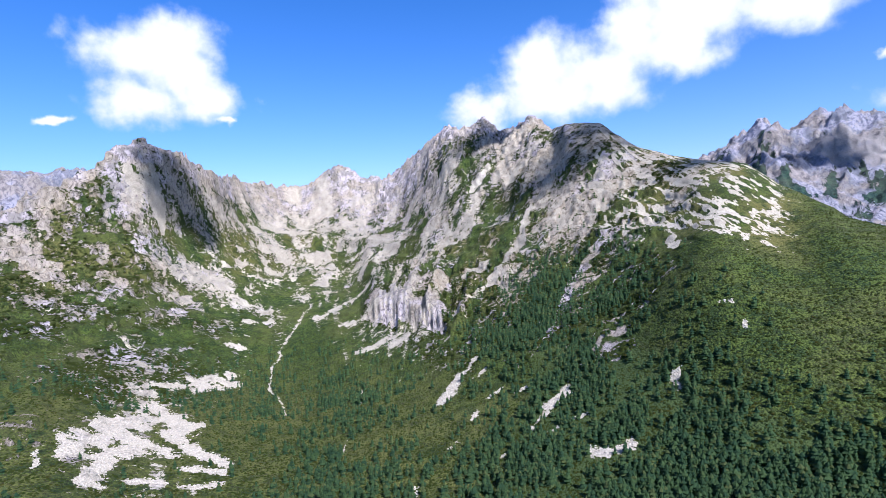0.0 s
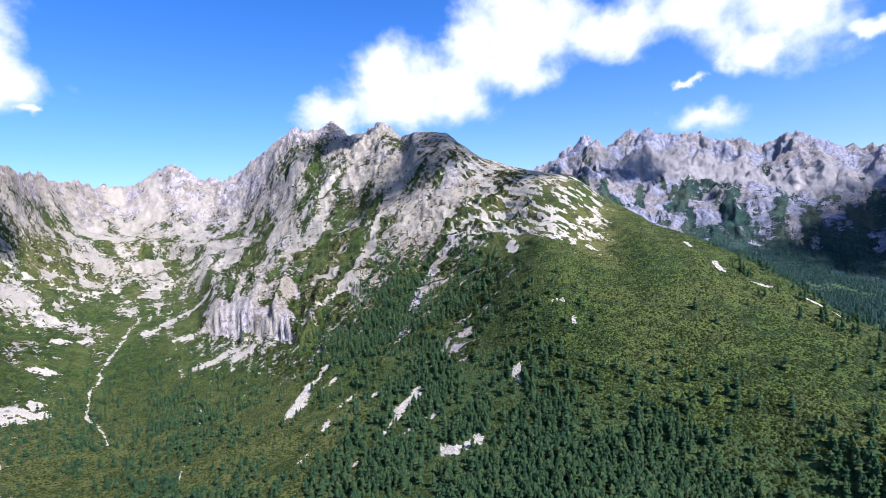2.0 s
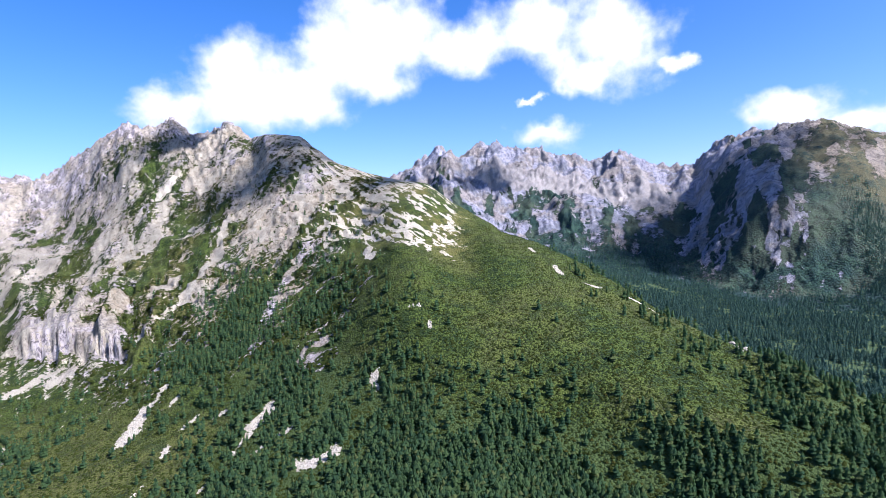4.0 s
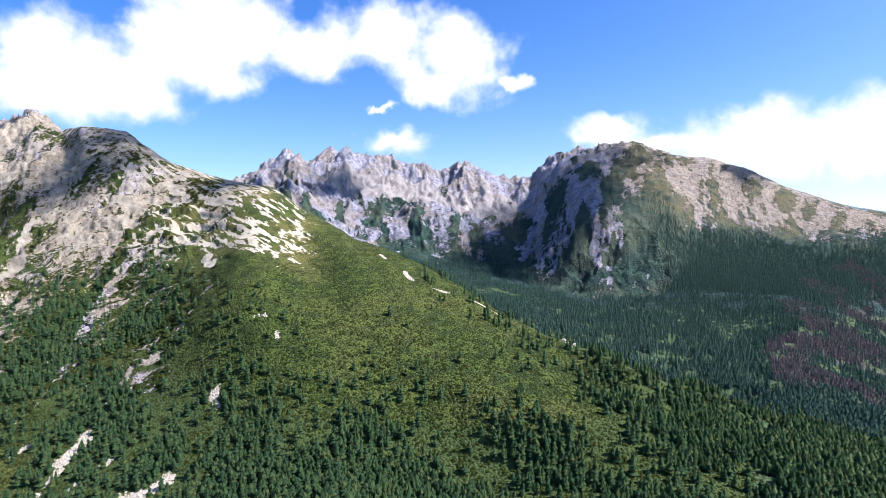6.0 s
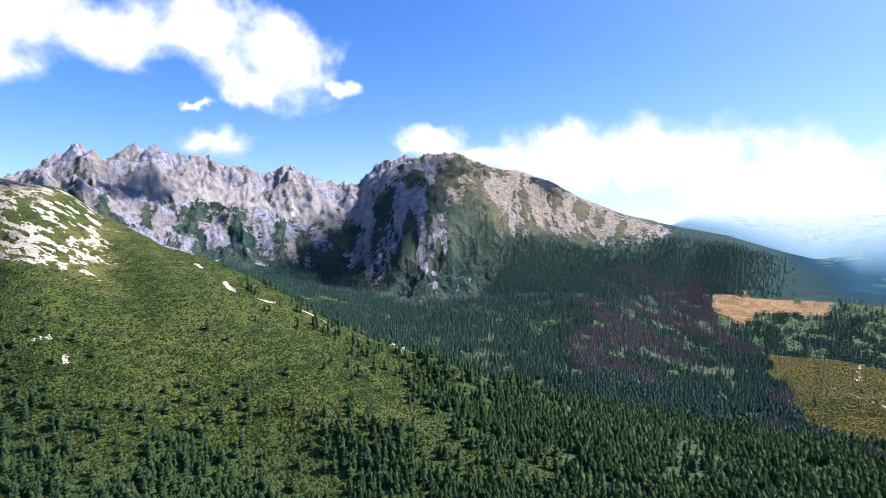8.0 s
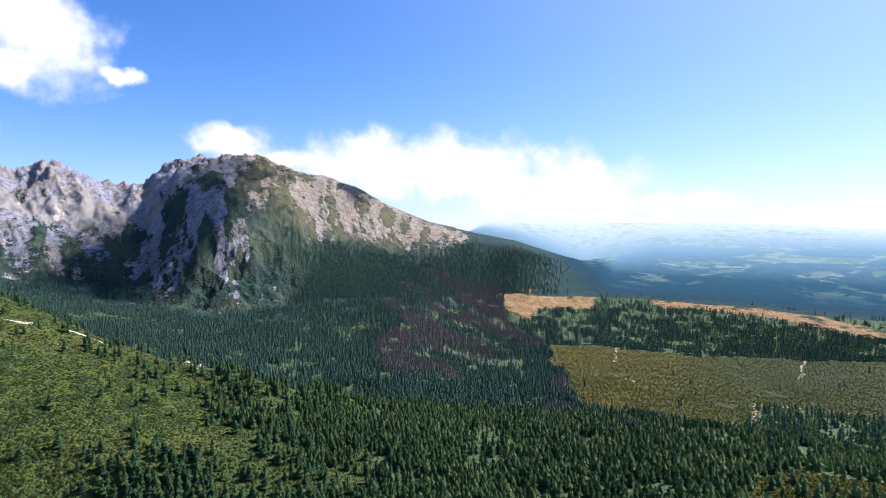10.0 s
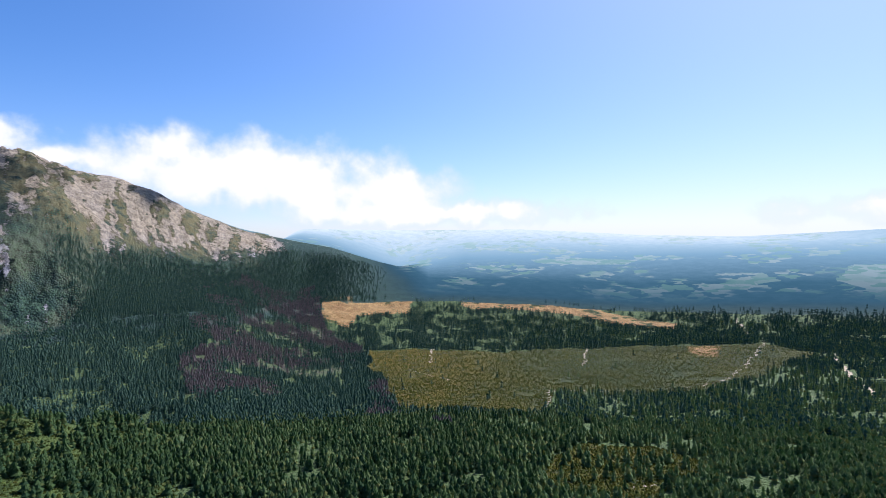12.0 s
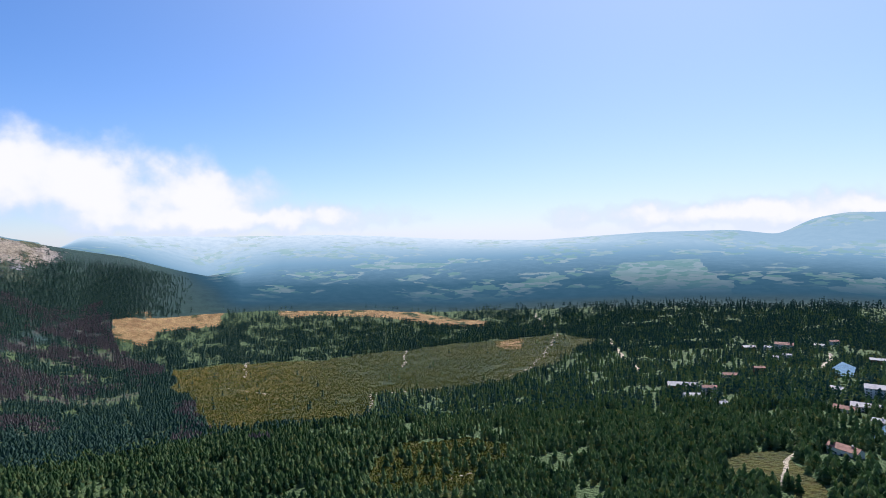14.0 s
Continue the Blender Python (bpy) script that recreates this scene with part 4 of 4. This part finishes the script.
def many(name, label, category, places, heights, templates, material, rng, girth=(0.85, 1.25)):
    """A stand of things too many to count, as one mesh."""
    which = rng.integers(0, len(templates), len(places))
    all_v, all_f, start = [], [], 0
    for k, (tv, tf) in enumerate(templates):
        p, h = places[which == k], heights[which == k]
        a = rng.random(len(p)) * 2 * math.pi
        g = h * rng.uniform(girth[0], girth[1], len(p))
        c, s = np.cos(a)[:, None], np.sin(a)[:, None]
        x = (tv[None, :, 0] * c - tv[None, :, 1] * s) * g[:, None] + p[:, 0:1]
        y = (tv[None, :, 0] * s + tv[None, :, 1] * c) * g[:, None] + p[:, 1:2]
        z = tv[None, :, 2] * h[:, None] + p[:, 2:3] - 0.05 * h[:, None]
        all_v.append(np.stack([x, y, z], -1).reshape(-1, 3))
        all_f.append((tf[None] + (start + np.arange(len(p)) * len(tv))[:, None, None]).reshape(-1, 3))
        start += len(p) * len(tv)
    me = mesh_of(name, np.concatenate(all_v), np.concatenate(all_f), material)
    return tagged(new(name, me), label, category, kind="stuff")


NEEDLES = leaf_material("needles", (0.045, 0.10, 0.048), (0.085, 0.15, 0.055), (0.13, 0.17, 0.06))
# needles of the farther woods, blued in colour to imitate haze
HAZED_NEEDLES = leaf_material("hazed_needles", (0.042, 0.098, 0.085), (0.078, 0.15, 0.115), (0.10, 0.17, 0.095))
DEAD_NEEDLES = leaf_material("dead_needles", (0.14, 0.125, 0.13), (0.22, 0.195, 0.205), (0.25, 0.21, 0.20))
rng = np.random.default_rng(11)
detailed = [cone_template(5, 5, rng, 0.8) for _ in range(6)]
medium = [cone_template(3, 5, rng, 0.6) for _ in range(4)]
simple = [cone_template(2, 4, rng, 0.5) for _ in range(3)]
alive = WOODS ** 1.3 * CLUMPS * (1 - 0.75 * dead) * (1 - 0.4 * step(A, 92, 108) * (R < 1700)) * ~((V > 4.3) & (V < 6) & (A < 40))
# share of trees given lighter needles, to lift the backlit forest
lightened_near = 0.2 * step(A, 70, 90) + 0.5 * step(A, 102, 120)
lightened_far = 0.6 * step(A, 100, 114)
spots = scatter(15500, alive * (1 - lightened_near), 0.6, 6, 200, 820, 0.7, rng)
many("mountain_forest", "dark green conifers on the steep mountainside", "woodland", spots, rng.uniform(7.5, 14.5, len(spots)), detailed, NEEDLES, rng)
# yellow-green needles, painted lighter to stand in for light on backlit trees
LIGHTENED_NEEDLES = leaf_material("lightened_needles", (0.12, 0.20, 0.092), (0.195, 0.27, 0.115), (0.24, 0.26, 0.095))
spots = scatter(9500, alive * lightened_near, 0.6, 6, 200, 820, 0.7, rng)
many("larch_forest", "yellow-green conifers among the dark spruces, light painted into their needles", "woodland", spots, rng.uniform(7.5, 14.5, len(spots)), detailed, LIGHTENED_NEEDLES, rng)
slope_side = near_part & (A < 66)
spots = scatter(2600, alive * slope_side, 0.6, 6, 800, 1500, 0.9, rng)
many("upper_forest", "scattered conifers high on the mountainside", "woodland", spots, rng.uniform(7, 13, len(spots)), medium, NEEDLES, rng)
spots = scatter(25000, alive * ~slope_side * (1 - lightened_far), 0.6, 8.6, 760, 1600, 0.9, rng)
many("valley_forest", "dense dark conifer forest on the valley floor", "woodland", spots, rng.uniform(9, 16, len(spots)), medium, HAZED_NEEDLES, rng)
spots = scatter(12000, alive * lightened_far, 0.6, 8.6, 760, 2300, 0.9, rng)
many("resort_forest", "light green conifers round the resort, light painted into their needles", "woodland", spots, rng.uniform(9, 15, len(spots)), medium, LIGHTENED_NEEDLES, rng)
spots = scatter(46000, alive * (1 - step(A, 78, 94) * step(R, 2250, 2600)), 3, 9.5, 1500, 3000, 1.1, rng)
many("distant_forest", "far conifer forest, blue-green from painted haze", "woodland", spots, rng.uniform(10, 17, len(spots)), simple, HAZED_NEEDLES, rng)
flank = step(A, 66, 69) * (1 - step(A, 86, 97)) * (V > 8.0) * (V < 10) * np.clip(1 - 3 * np.where(near_part, 0, ROCK_FAR), 0, 1) * step(9.75 - V, 0.0, 0.5)
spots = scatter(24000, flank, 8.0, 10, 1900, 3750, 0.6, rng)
many("flank_forest", "dark dwarf pine and spruce on the far mountain's flank", "woodland", spots, rng.uniform(8, 14, len(spots)), simple, HAZED_NEEDLES, rng, (1.0, 1.5))
spots = scatter(9000, dead * (patch > 0.45) * (1 - ground_open), 0.6, 9, 500, 2700, 0.5, rng)
many("dead_forest", "bare purple-brown dead spruces among the green ones", "woodland", spots, rng.uniform(11, 18, len(spots)), simple, DEAD_NEEDLES, rng, (0.5, 0.8))




# ---- dwarf pine and young growth ----
def shrub_template(rng):
    """A low ragged clump one metre wide."""
    verts = [(0.5 * (0.8 + 0.4 * rng.random()) * math.cos(a), 0.5 * (0.8 + 0.4 * rng.random()) * math.sin(a), 0.0)
             for a in np.arange(5) * 2 * math.pi / 5]
    verts += [(0.12, 0.05, 0.26 + 0.14 * rng.random()), (-0.13, -0.06, 0.24 + 0.14 * rng.random())]
    faces = [(0, 1, 5), (1, 2, 6), (2, 3, 6), (3, 4, 6), (4, 0, 5), (1, 6, 5), (4, 5, 6)]
    return np.array(verts), np.array(faces)


PINE = leaf_material("dwarf_pine", (0.038, 0.060, 0.010), (0.056, 0.074, 0.012), (0.072, 0.075, 0.013))
YOUNG = leaf_material("young_growth", (0.066, 0.10, 0.02), (0.125, 0.132, 0.02), (0.155, 0.142, 0.02))
low = [shrub_template(rng) for _ in range(5)]
green = near_part * np.clip(1 - 1.6 * ROCK - SCREE, 0, 1) * (A < 76) * (1 - 0.8 * brow) * (patch + knoll > 0.55) * (SCREE < 0.3)
spots = scatter(48000, green, 0.7, 5.0, 200, 1250, 1.2, rng)
many("dwarf_pine", "low green dwarf pine covering the slope", "shrubs", spots, rng.uniform(1.6, 3.6, len(spots)), low, PINE, rng, (0.9, 1.5))
high = near_part * step(ROCK, 0.12, 0.3) * np.clip(1.15 - ROCK - SCREE, 0, 1) * (A < 24) * (patch > 0.42) * (SCREE < 0.4)
spots = scatter(16000, high, 2.0, 4.7, 600, 2300, 0.4, rng)
many("high_dwarf_pine", "dark dwarf pine clumps among the valley's rocks", "shrubs", spots, rng.uniform(3.0, 6.5, len(spots)), low, PINE, rng, (0.9, 1.7))
spots = scatter(26000, np.maximum(clearing * (patch + knoll > 0.65), 2 * young), 0.7, 9, 300, 2000, 0.8, rng)
many("young_growth", "young trees and bushes in the old clearing", "shrubs", spots, rng.uniform(3.0, 6.0, len(spots)), low, YOUNG, rng, (0.7, 1.1))


# ---- boulders ----
def boulder_template(rng):
    bm = bmesh.new()
    bmesh.ops.create_icosphere(bm, subdivisions=1, radius=0.5)
    for v in bm.verts:
        v.co *= 0.75 + 0.5 * rng.random()
        v.co.z *= 0.75
    tv, tf = np.array([v.co[:] for v in bm.verts]), np.array([[v.index for v in f.verts] for f in bm.faces])
    bm.free()
    return tv, tf


GRANITE = plain_material("granite", (0.26, 0.24, 0.20), (0.47, 0.43, 0.34), 1.5, 0.85)
stones = [boulder_template(rng) for _ in range(5)]
spots = scatter(5000, beds, 0.6, 4.5, 200, 1000, 1.5, rng)
many("boulder_field", "pale granite boulders in the scree beds", "boulders", spots, rng.uniform(0.8, 3.0, len(spots)), stones, GRANITE, rng)


# ---- single things ----
def part(name, bm, material, parent, label=""):
    me = bpy.data.meshes.new(name)
    bm.to_mesh(me)
    bm.free()
    me.materials.append(material)
    ob = new(name, me)
    ob.parent = parent
    return tagged(ob, label) if label else ob


def box(bm, x0, y0, z0, x1, y1, z1):
    m = Matrix.LocRotScale(((x0 + x1) / 2, (y0 + y1) / 2, (z0 + z1) / 2), None, (x1 - x0, y1 - y0, z1 - z0))
    bmesh.ops.create_cube(bm, size=1, matrix=m)
    return bm


def height_at(x, y):
    """The land's height at a place in plan."""
    bearing = math.degrees(math.atan2(x, y))
    j = int(np.argmin(np.abs(BEARINGS - bearing)))
    return float(np.interp(math.hypot(x, y), R[:, j], Z[:, j]))


BARK = plain_material("bark", (0.07, 0.05, 0.035), (0.13, 0.095, 0.07), 0.3, 0.9)
PLASTER = plain_material("plaster", (0.62, 0.60, 0.56), (0.74, 0.72, 0.68), 4.0, 0.8)
SHEET_ROOF = plain_material("sheet_roof", (0.30, 0.29, 0.30), (0.42, 0.41, 0.42), 5.0, 0.5)
RED_ROOF = plain_material("red_roof", (0.22, 0.11, 0.085), (0.32, 0.17, 0.13), 3.0, 0.7)
TIMBER = plain_material("timber", (0.16, 0.10, 0.06), (0.24, 0.16, 0.10), 2.0, 0.8)
GLASS = plain_material("window_glass", (0.03, 0.04, 0.05), (0.05, 0.06, 0.08), 2.0, 0.12)
WATER = plain_material("lake_water", (0.05, 0.10, 0.14), (0.07, 0.13, 0.17), 30.0, 0.08)


def spruce(seed):
    """A conifer ten metres high: a trunk and a crown of drooping, ragged whorls."""
    r = random.Random(seed)
    tree = new("conifer")
    bm = bmesh.new()
    bmesh.ops.create_cone(bm, segments=7, radius1=0.22, radius2=0.05, depth=9.0, cap_ends=True, matrix=Matrix.Translation((0, 0, 4.2)))
    part("trunk", bm, BARK, tree, "grey-brown bark")
    bm = bmesh.new()
    whorls = 9
    for k in range(whorls):
        u = k / whorls
        z, reach = 0.9 + 8.2 * u, (2.5 * (1 - u) ** 0.8 + 0.25) * r.uniform(0.85, 1.1)
        top = bm.verts.new((r.uniform(-0.1, 0.1), r.uniform(-0.1, 0.1), z + 1.7 - 0.5 * u))
        rim = []
        for s in range(10):
            a = 2 * math.pi * (s + 0.5 * (k % 2)) / 10
            w = reach * (1.0 if s % 2 else 0.55) * r.uniform(0.75, 1.2)
            rim.append(bm.verts.new((w * math.cos(a), w * math.sin(a), z - 0.12 * w + r.uniform(-0.15, 0.15))))
        for s in range(10):
            bm.faces.new((rim[s], rim[(s + 1) % 10], top))
    part("crown", bm, NEEDLES, tree)
    return tagged(tree, "dark green conifer standing on the mountainside", "tree", "conifers on the slope")


kinds = [spruce(k) for k in range(4)]
rngs = np.random.default_rng(23)
spots = scatter(300, alive * (SCREE < 0.3), 0.9, 3.2, 380, 560, 1.5, rngs)
for k, p in enumerate(spots):
    size = rngs.uniform(0.75, 1.3)
    m = Matrix.LocRotScale(Vector(p) - Vector((0, 0, 0.3)), Euler((0, 0, rngs.uniform(0, 6.28))), None)
    tree = kinds[k] if k < 4 else copy_thing(kinds[k % 4], m)
    tree.matrix_basis = m @ Matrix.Diagonal((size, size, size * rngs.uniform(0.9, 1.15), 1))


def house(x, y, long, high, turn, roof, walls, label):
    """A building with a gabled roof, rows of windows and a door."""
    deep = min(16.0, max(8.0, long * 0.45))
    home = new("house")
    home.matrix_basis = pose(x, y, height_at(x, y) - 0.5, 0, 0, turn)
    bm = bmesh.new()
    box(bm, -long / 2, -deep / 2, -4, long / 2, deep / 2, high)
    part("wall", bm, walls, home)
    bm = bmesh.new()
    rise, over = deep * 0.28, 0.8
    ends = []
    for sx in (-1, 1):
        cx = sx * (long / 2 + over)
        ends.append([bm.verts.new((cx, -deep / 2 - over, high - 0.3)), bm.verts.new((cx, 0, high + rise)), bm.verts.new((cx, deep / 2 + over, high - 0.3)),
                     bm.verts.new((cx, deep / 2 + over, high)), bm.verts.new((cx, 0, high + rise + 0.4)), bm.verts.new((cx, -deep / 2 - over, high))])
    a, b = ends
    bm.faces.new(a), bm.faces.new(b[::-1])
    for k in range(6):
        bm.faces.new((a[k], b[k], b[(k + 1) % 6], a[(k + 1) % 6]))
    bmesh.ops.recalc_face_normals(bm, faces=bm.faces)
    top = part("roof", bm, roof, home)
    for sx in (-1, 1):
        bm = bmesh.new()
        inner = [bm.verts.new((sx * long / 2, -deep / 2, high)), bm.verts.new((sx * long / 2, deep / 2, high)), bm.verts.new((sx * long / 2, 0, high + rise))]
        outer = [bm.verts.new(v.co - Vector((sx * 0.3, 0, 0))) for v in inner]
        bm.faces.new(inner), bm.faces.new(outer[::-1])
        for k in range(3):
            bm.faces.new((inner[k], outer[k], outer[(k + 1) % 3], inner[(k + 1) % 3]))
        part("gable", bm, walls, home)
    bm = box(bmesh.new(), long * 0.2, -0.6, high + rise * 0.4, long * 0.2 + 1.2, 0.6, high + rise + 1.6)
    part("chimney", bm, walls, top)
    shared = {}
    storeys, across = max(1, int(high / 3.2)), max(2, int(long / 4))
    for side in (-1, 1):
        for s in range(storeys):
            for c in range(across):
                me = shared.get("pane")
                if me is None:
                    bm = box(bmesh.new(), -0.8, -0.06, -0.8, 0.8, 0.06, 0.8)
                    me = shared["pane"] = bpy.data.meshes.new("window")
                    bm.to_mesh(me)
                    bm.free()
                    me.materials.append(GLASS)
                w = new("window", me)
                w.parent = home
                w.location = (-long / 2 + long * (c + 0.5) / across, side * (deep / 2 + 0.02), 1.7 + 3.1 * s)
    bm = box(bmesh.new(), long * 0.05, -deep / 2 - 0.1, 0, long * 0.05 + 1.4, -deep / 2 + 0.1, 2.3)
    part("door", bm, TIMBER, home)
    return tagged(home, label, "house", "houses of the resort")


HOUSES = [(539, -766, 44, 9), (478, -741, 20, 11), (479, -702, 23, 5), (411, -666, 10, 6), (543, -902, 24, 10), (740, -1307, 28, 9),
          (709, -1332, 16, 8), (689, -1366, 38, 9), (616, -1232, 17, 9), (622, -1198, 11, 8), (534, -975, 18, 14), (350, -828, 15, 8),
          (280, -730, 27, 7), (290, -705, 21, 5), (302, -827, 31, 13), (449, -1221, 24, 9), (209, -508, 23, 6), (238, -651, 10, 7),
          (627, -1398, 19, 9), (631, -1476, 20, 10)]
hr = random.Random(5)
for k, (x, y, long, high) in enumerate(HOUSES):
    turn = 90 - math.degrees(math.atan2(x, y)) - 90 + hr.uniform(-30, 30)
    red_one = k % 3 == 1
    house(x, y, long, max(high, 5.5), turn, RED_ROOF if red_one else SHEET_ROOF, PLASTER if k % 5 else TIMBER,
          ("pale plastered house with a red-brown roof among conifers" if red_one else "pale plastered building with a grey sheet roof among conifers")
          if k % 5 else "dark timber chalet with a gabled roof among conifers")

for outline in (LAKE_A, LAKE_B):
    bm = bmesh.new()
    level = max(height_at(x, y) for x, y in outline) + 0.8
    top = [bm.verts.new((x, y, level)) for x, y in outline]
    low_rim = [bm.verts.new((x, y, level - 8)) for x, y in outline]
    bm.faces.new(top), bm.faces.new(low_rim[::-1])
    for k in range(len(top)):
        bm.faces.new((top[k - 1], low_rim[k - 1], low_rim[k], top[k]))
    bmesh.ops.recalc_face_normals(bm, faces=bm.faces)
    me = bpy.data.meshes.new("water")
    bm.to_mesh(me)
    bm.free()
    me.materials.append(WATER)
    tagged(new("water", me), "still mountain lake among conifers", "lake", kind="structure")

# grey outcrops on the rim of the green slope
for k, (x, y, s) in enumerate(((583, 360, 7), (577, 352, 5), (580, 343, 6), (571, 345, 5), (574, 338, 4), (588, 366, 5), (566, 340, 4))):
    bm = bmesh.new()
    bmesh.ops.create_icosphere(bm, subdivisions=3, radius=0.5 * s)
    for v in bm.verts:
        n1 = noise.noise(v.co * (1.6 / s) + Vector((k * 7.1, 0, 0))) + 0.5 * noise.noise(v.co * (4.5 / s) + Vector((0, k * 3.3, 0)))
        v.co *= 1 + 0.5 * n1
        v.co.z *= 0.75
    me = bpy.data.meshes.new("boulder")
    bm.to_mesh(me)
    bm.free()
    me.materials.append(GRANITE)
    rock = tagged(new("boulder", me), "pale granite outcrop on the rim of the green slope", "boulder", "outcrops on the rim")
    rock.location = (x, y, height_at(x, y) + 0.1 * s)


# clouds overhead that shade the ridges
def cloud_material():
    """Thin vapour that lets much of the sun through."""
    n = Nodes("cloud_white")
    n.finish(n.mix(n.ramp(n.noise(80, 5, 0.6), 0.35, 0.65), (0.85, 0.86, 0.88), (0.92, 0.92, 0.93)), 1.0)
    clear = n.nt.nodes.new("ShaderNodeBsdfTransparent")
    both = n.nt.nodes.new("ShaderNodeMixShader")
    both.inputs[0].default_value = 0.78
    n.put(n.shader.outputs[0], both.inputs[1])
    n.put(clear.outputs[0], both.inputs[2])
    n.put(both.outputs[0], n.nt.nodes["Material Output"].inputs["Surface"])
    return n.mat


CLOUD_WHITE = cloud_material()


def shade_cloud(bearing, distance, ground, wide, deep, rise, seed):
    """A flat-based cumulus on the way from the sun to a place on the ridges."""
    r = random.Random(seed)
    px, py = distance * math.sin(radians(bearing)), distance * math.cos(radians(bearing))
    run = rise / math.tan(radians(SUN_HEIGHT))
    cx, cy = px + run * math.sin(radians(SUN_BEARING)), py + run * math.cos(radians(SUN_BEARING))
    bm = bmesh.new()
    for k in range(16):
        a, u = r.uniform(0, 6.28), math.sqrt(r.random())
        s = r.uniform(0.22, 0.42) * min(wide, deep)
        off = Vector((u * wide * 0.5 * math.cos(a), u * deep * 0.5 * math.sin(a), s * 0.3))
        bmesh.ops.create_icosphere(bm, subdivisions=3, radius=s, matrix=Matrix.Translation(off) @ Matrix.Diagonal((1, 1, 0.55, 1)))
    for v in bm.verts:
        v.co += v.normal * 0.3 * min(wide, deep) * noise.noise(v.co * (7.0 / min(wide, deep)) + Vector((seed * 3.7, 0, 0)))
    me = bpy.data.meshes.new("cloud")
    bm.to_mesh(me)
    bm.free()
    me.materials.append(CLOUD_WHITE)
    me.polygons.foreach_set("use_smooth", np.ones(len(me.polygons), bool))
    ob = tagged(new("cloud", me), "white fair-weather cloud high over the ridges", "cloud", "clouds overhead")
    ob.matrix_basis = pose(cx, cy, ground + rise, 0, 0, -bearing)


shade_cloud(17.0, 1400, 690, 230, 400, 1700, 1)
shade_cloud(-25.5, 1600, 620, 150, 200, 1700, 2)
shade_cloud(27.0, 1120, 565, 150, 90, 1700, 3)
shade_cloud(4.0, 2050, 720, 170, 420, 1800, 4)
shade_cloud(33.5, 3350, 640, 300, 420, 2600, 5)
shade_cloud(57.8, 2700, 500, 470, 1000, 2300, 6)
shade_cloud(75.5, 3150, 700, 200, 380, 2300, 7)
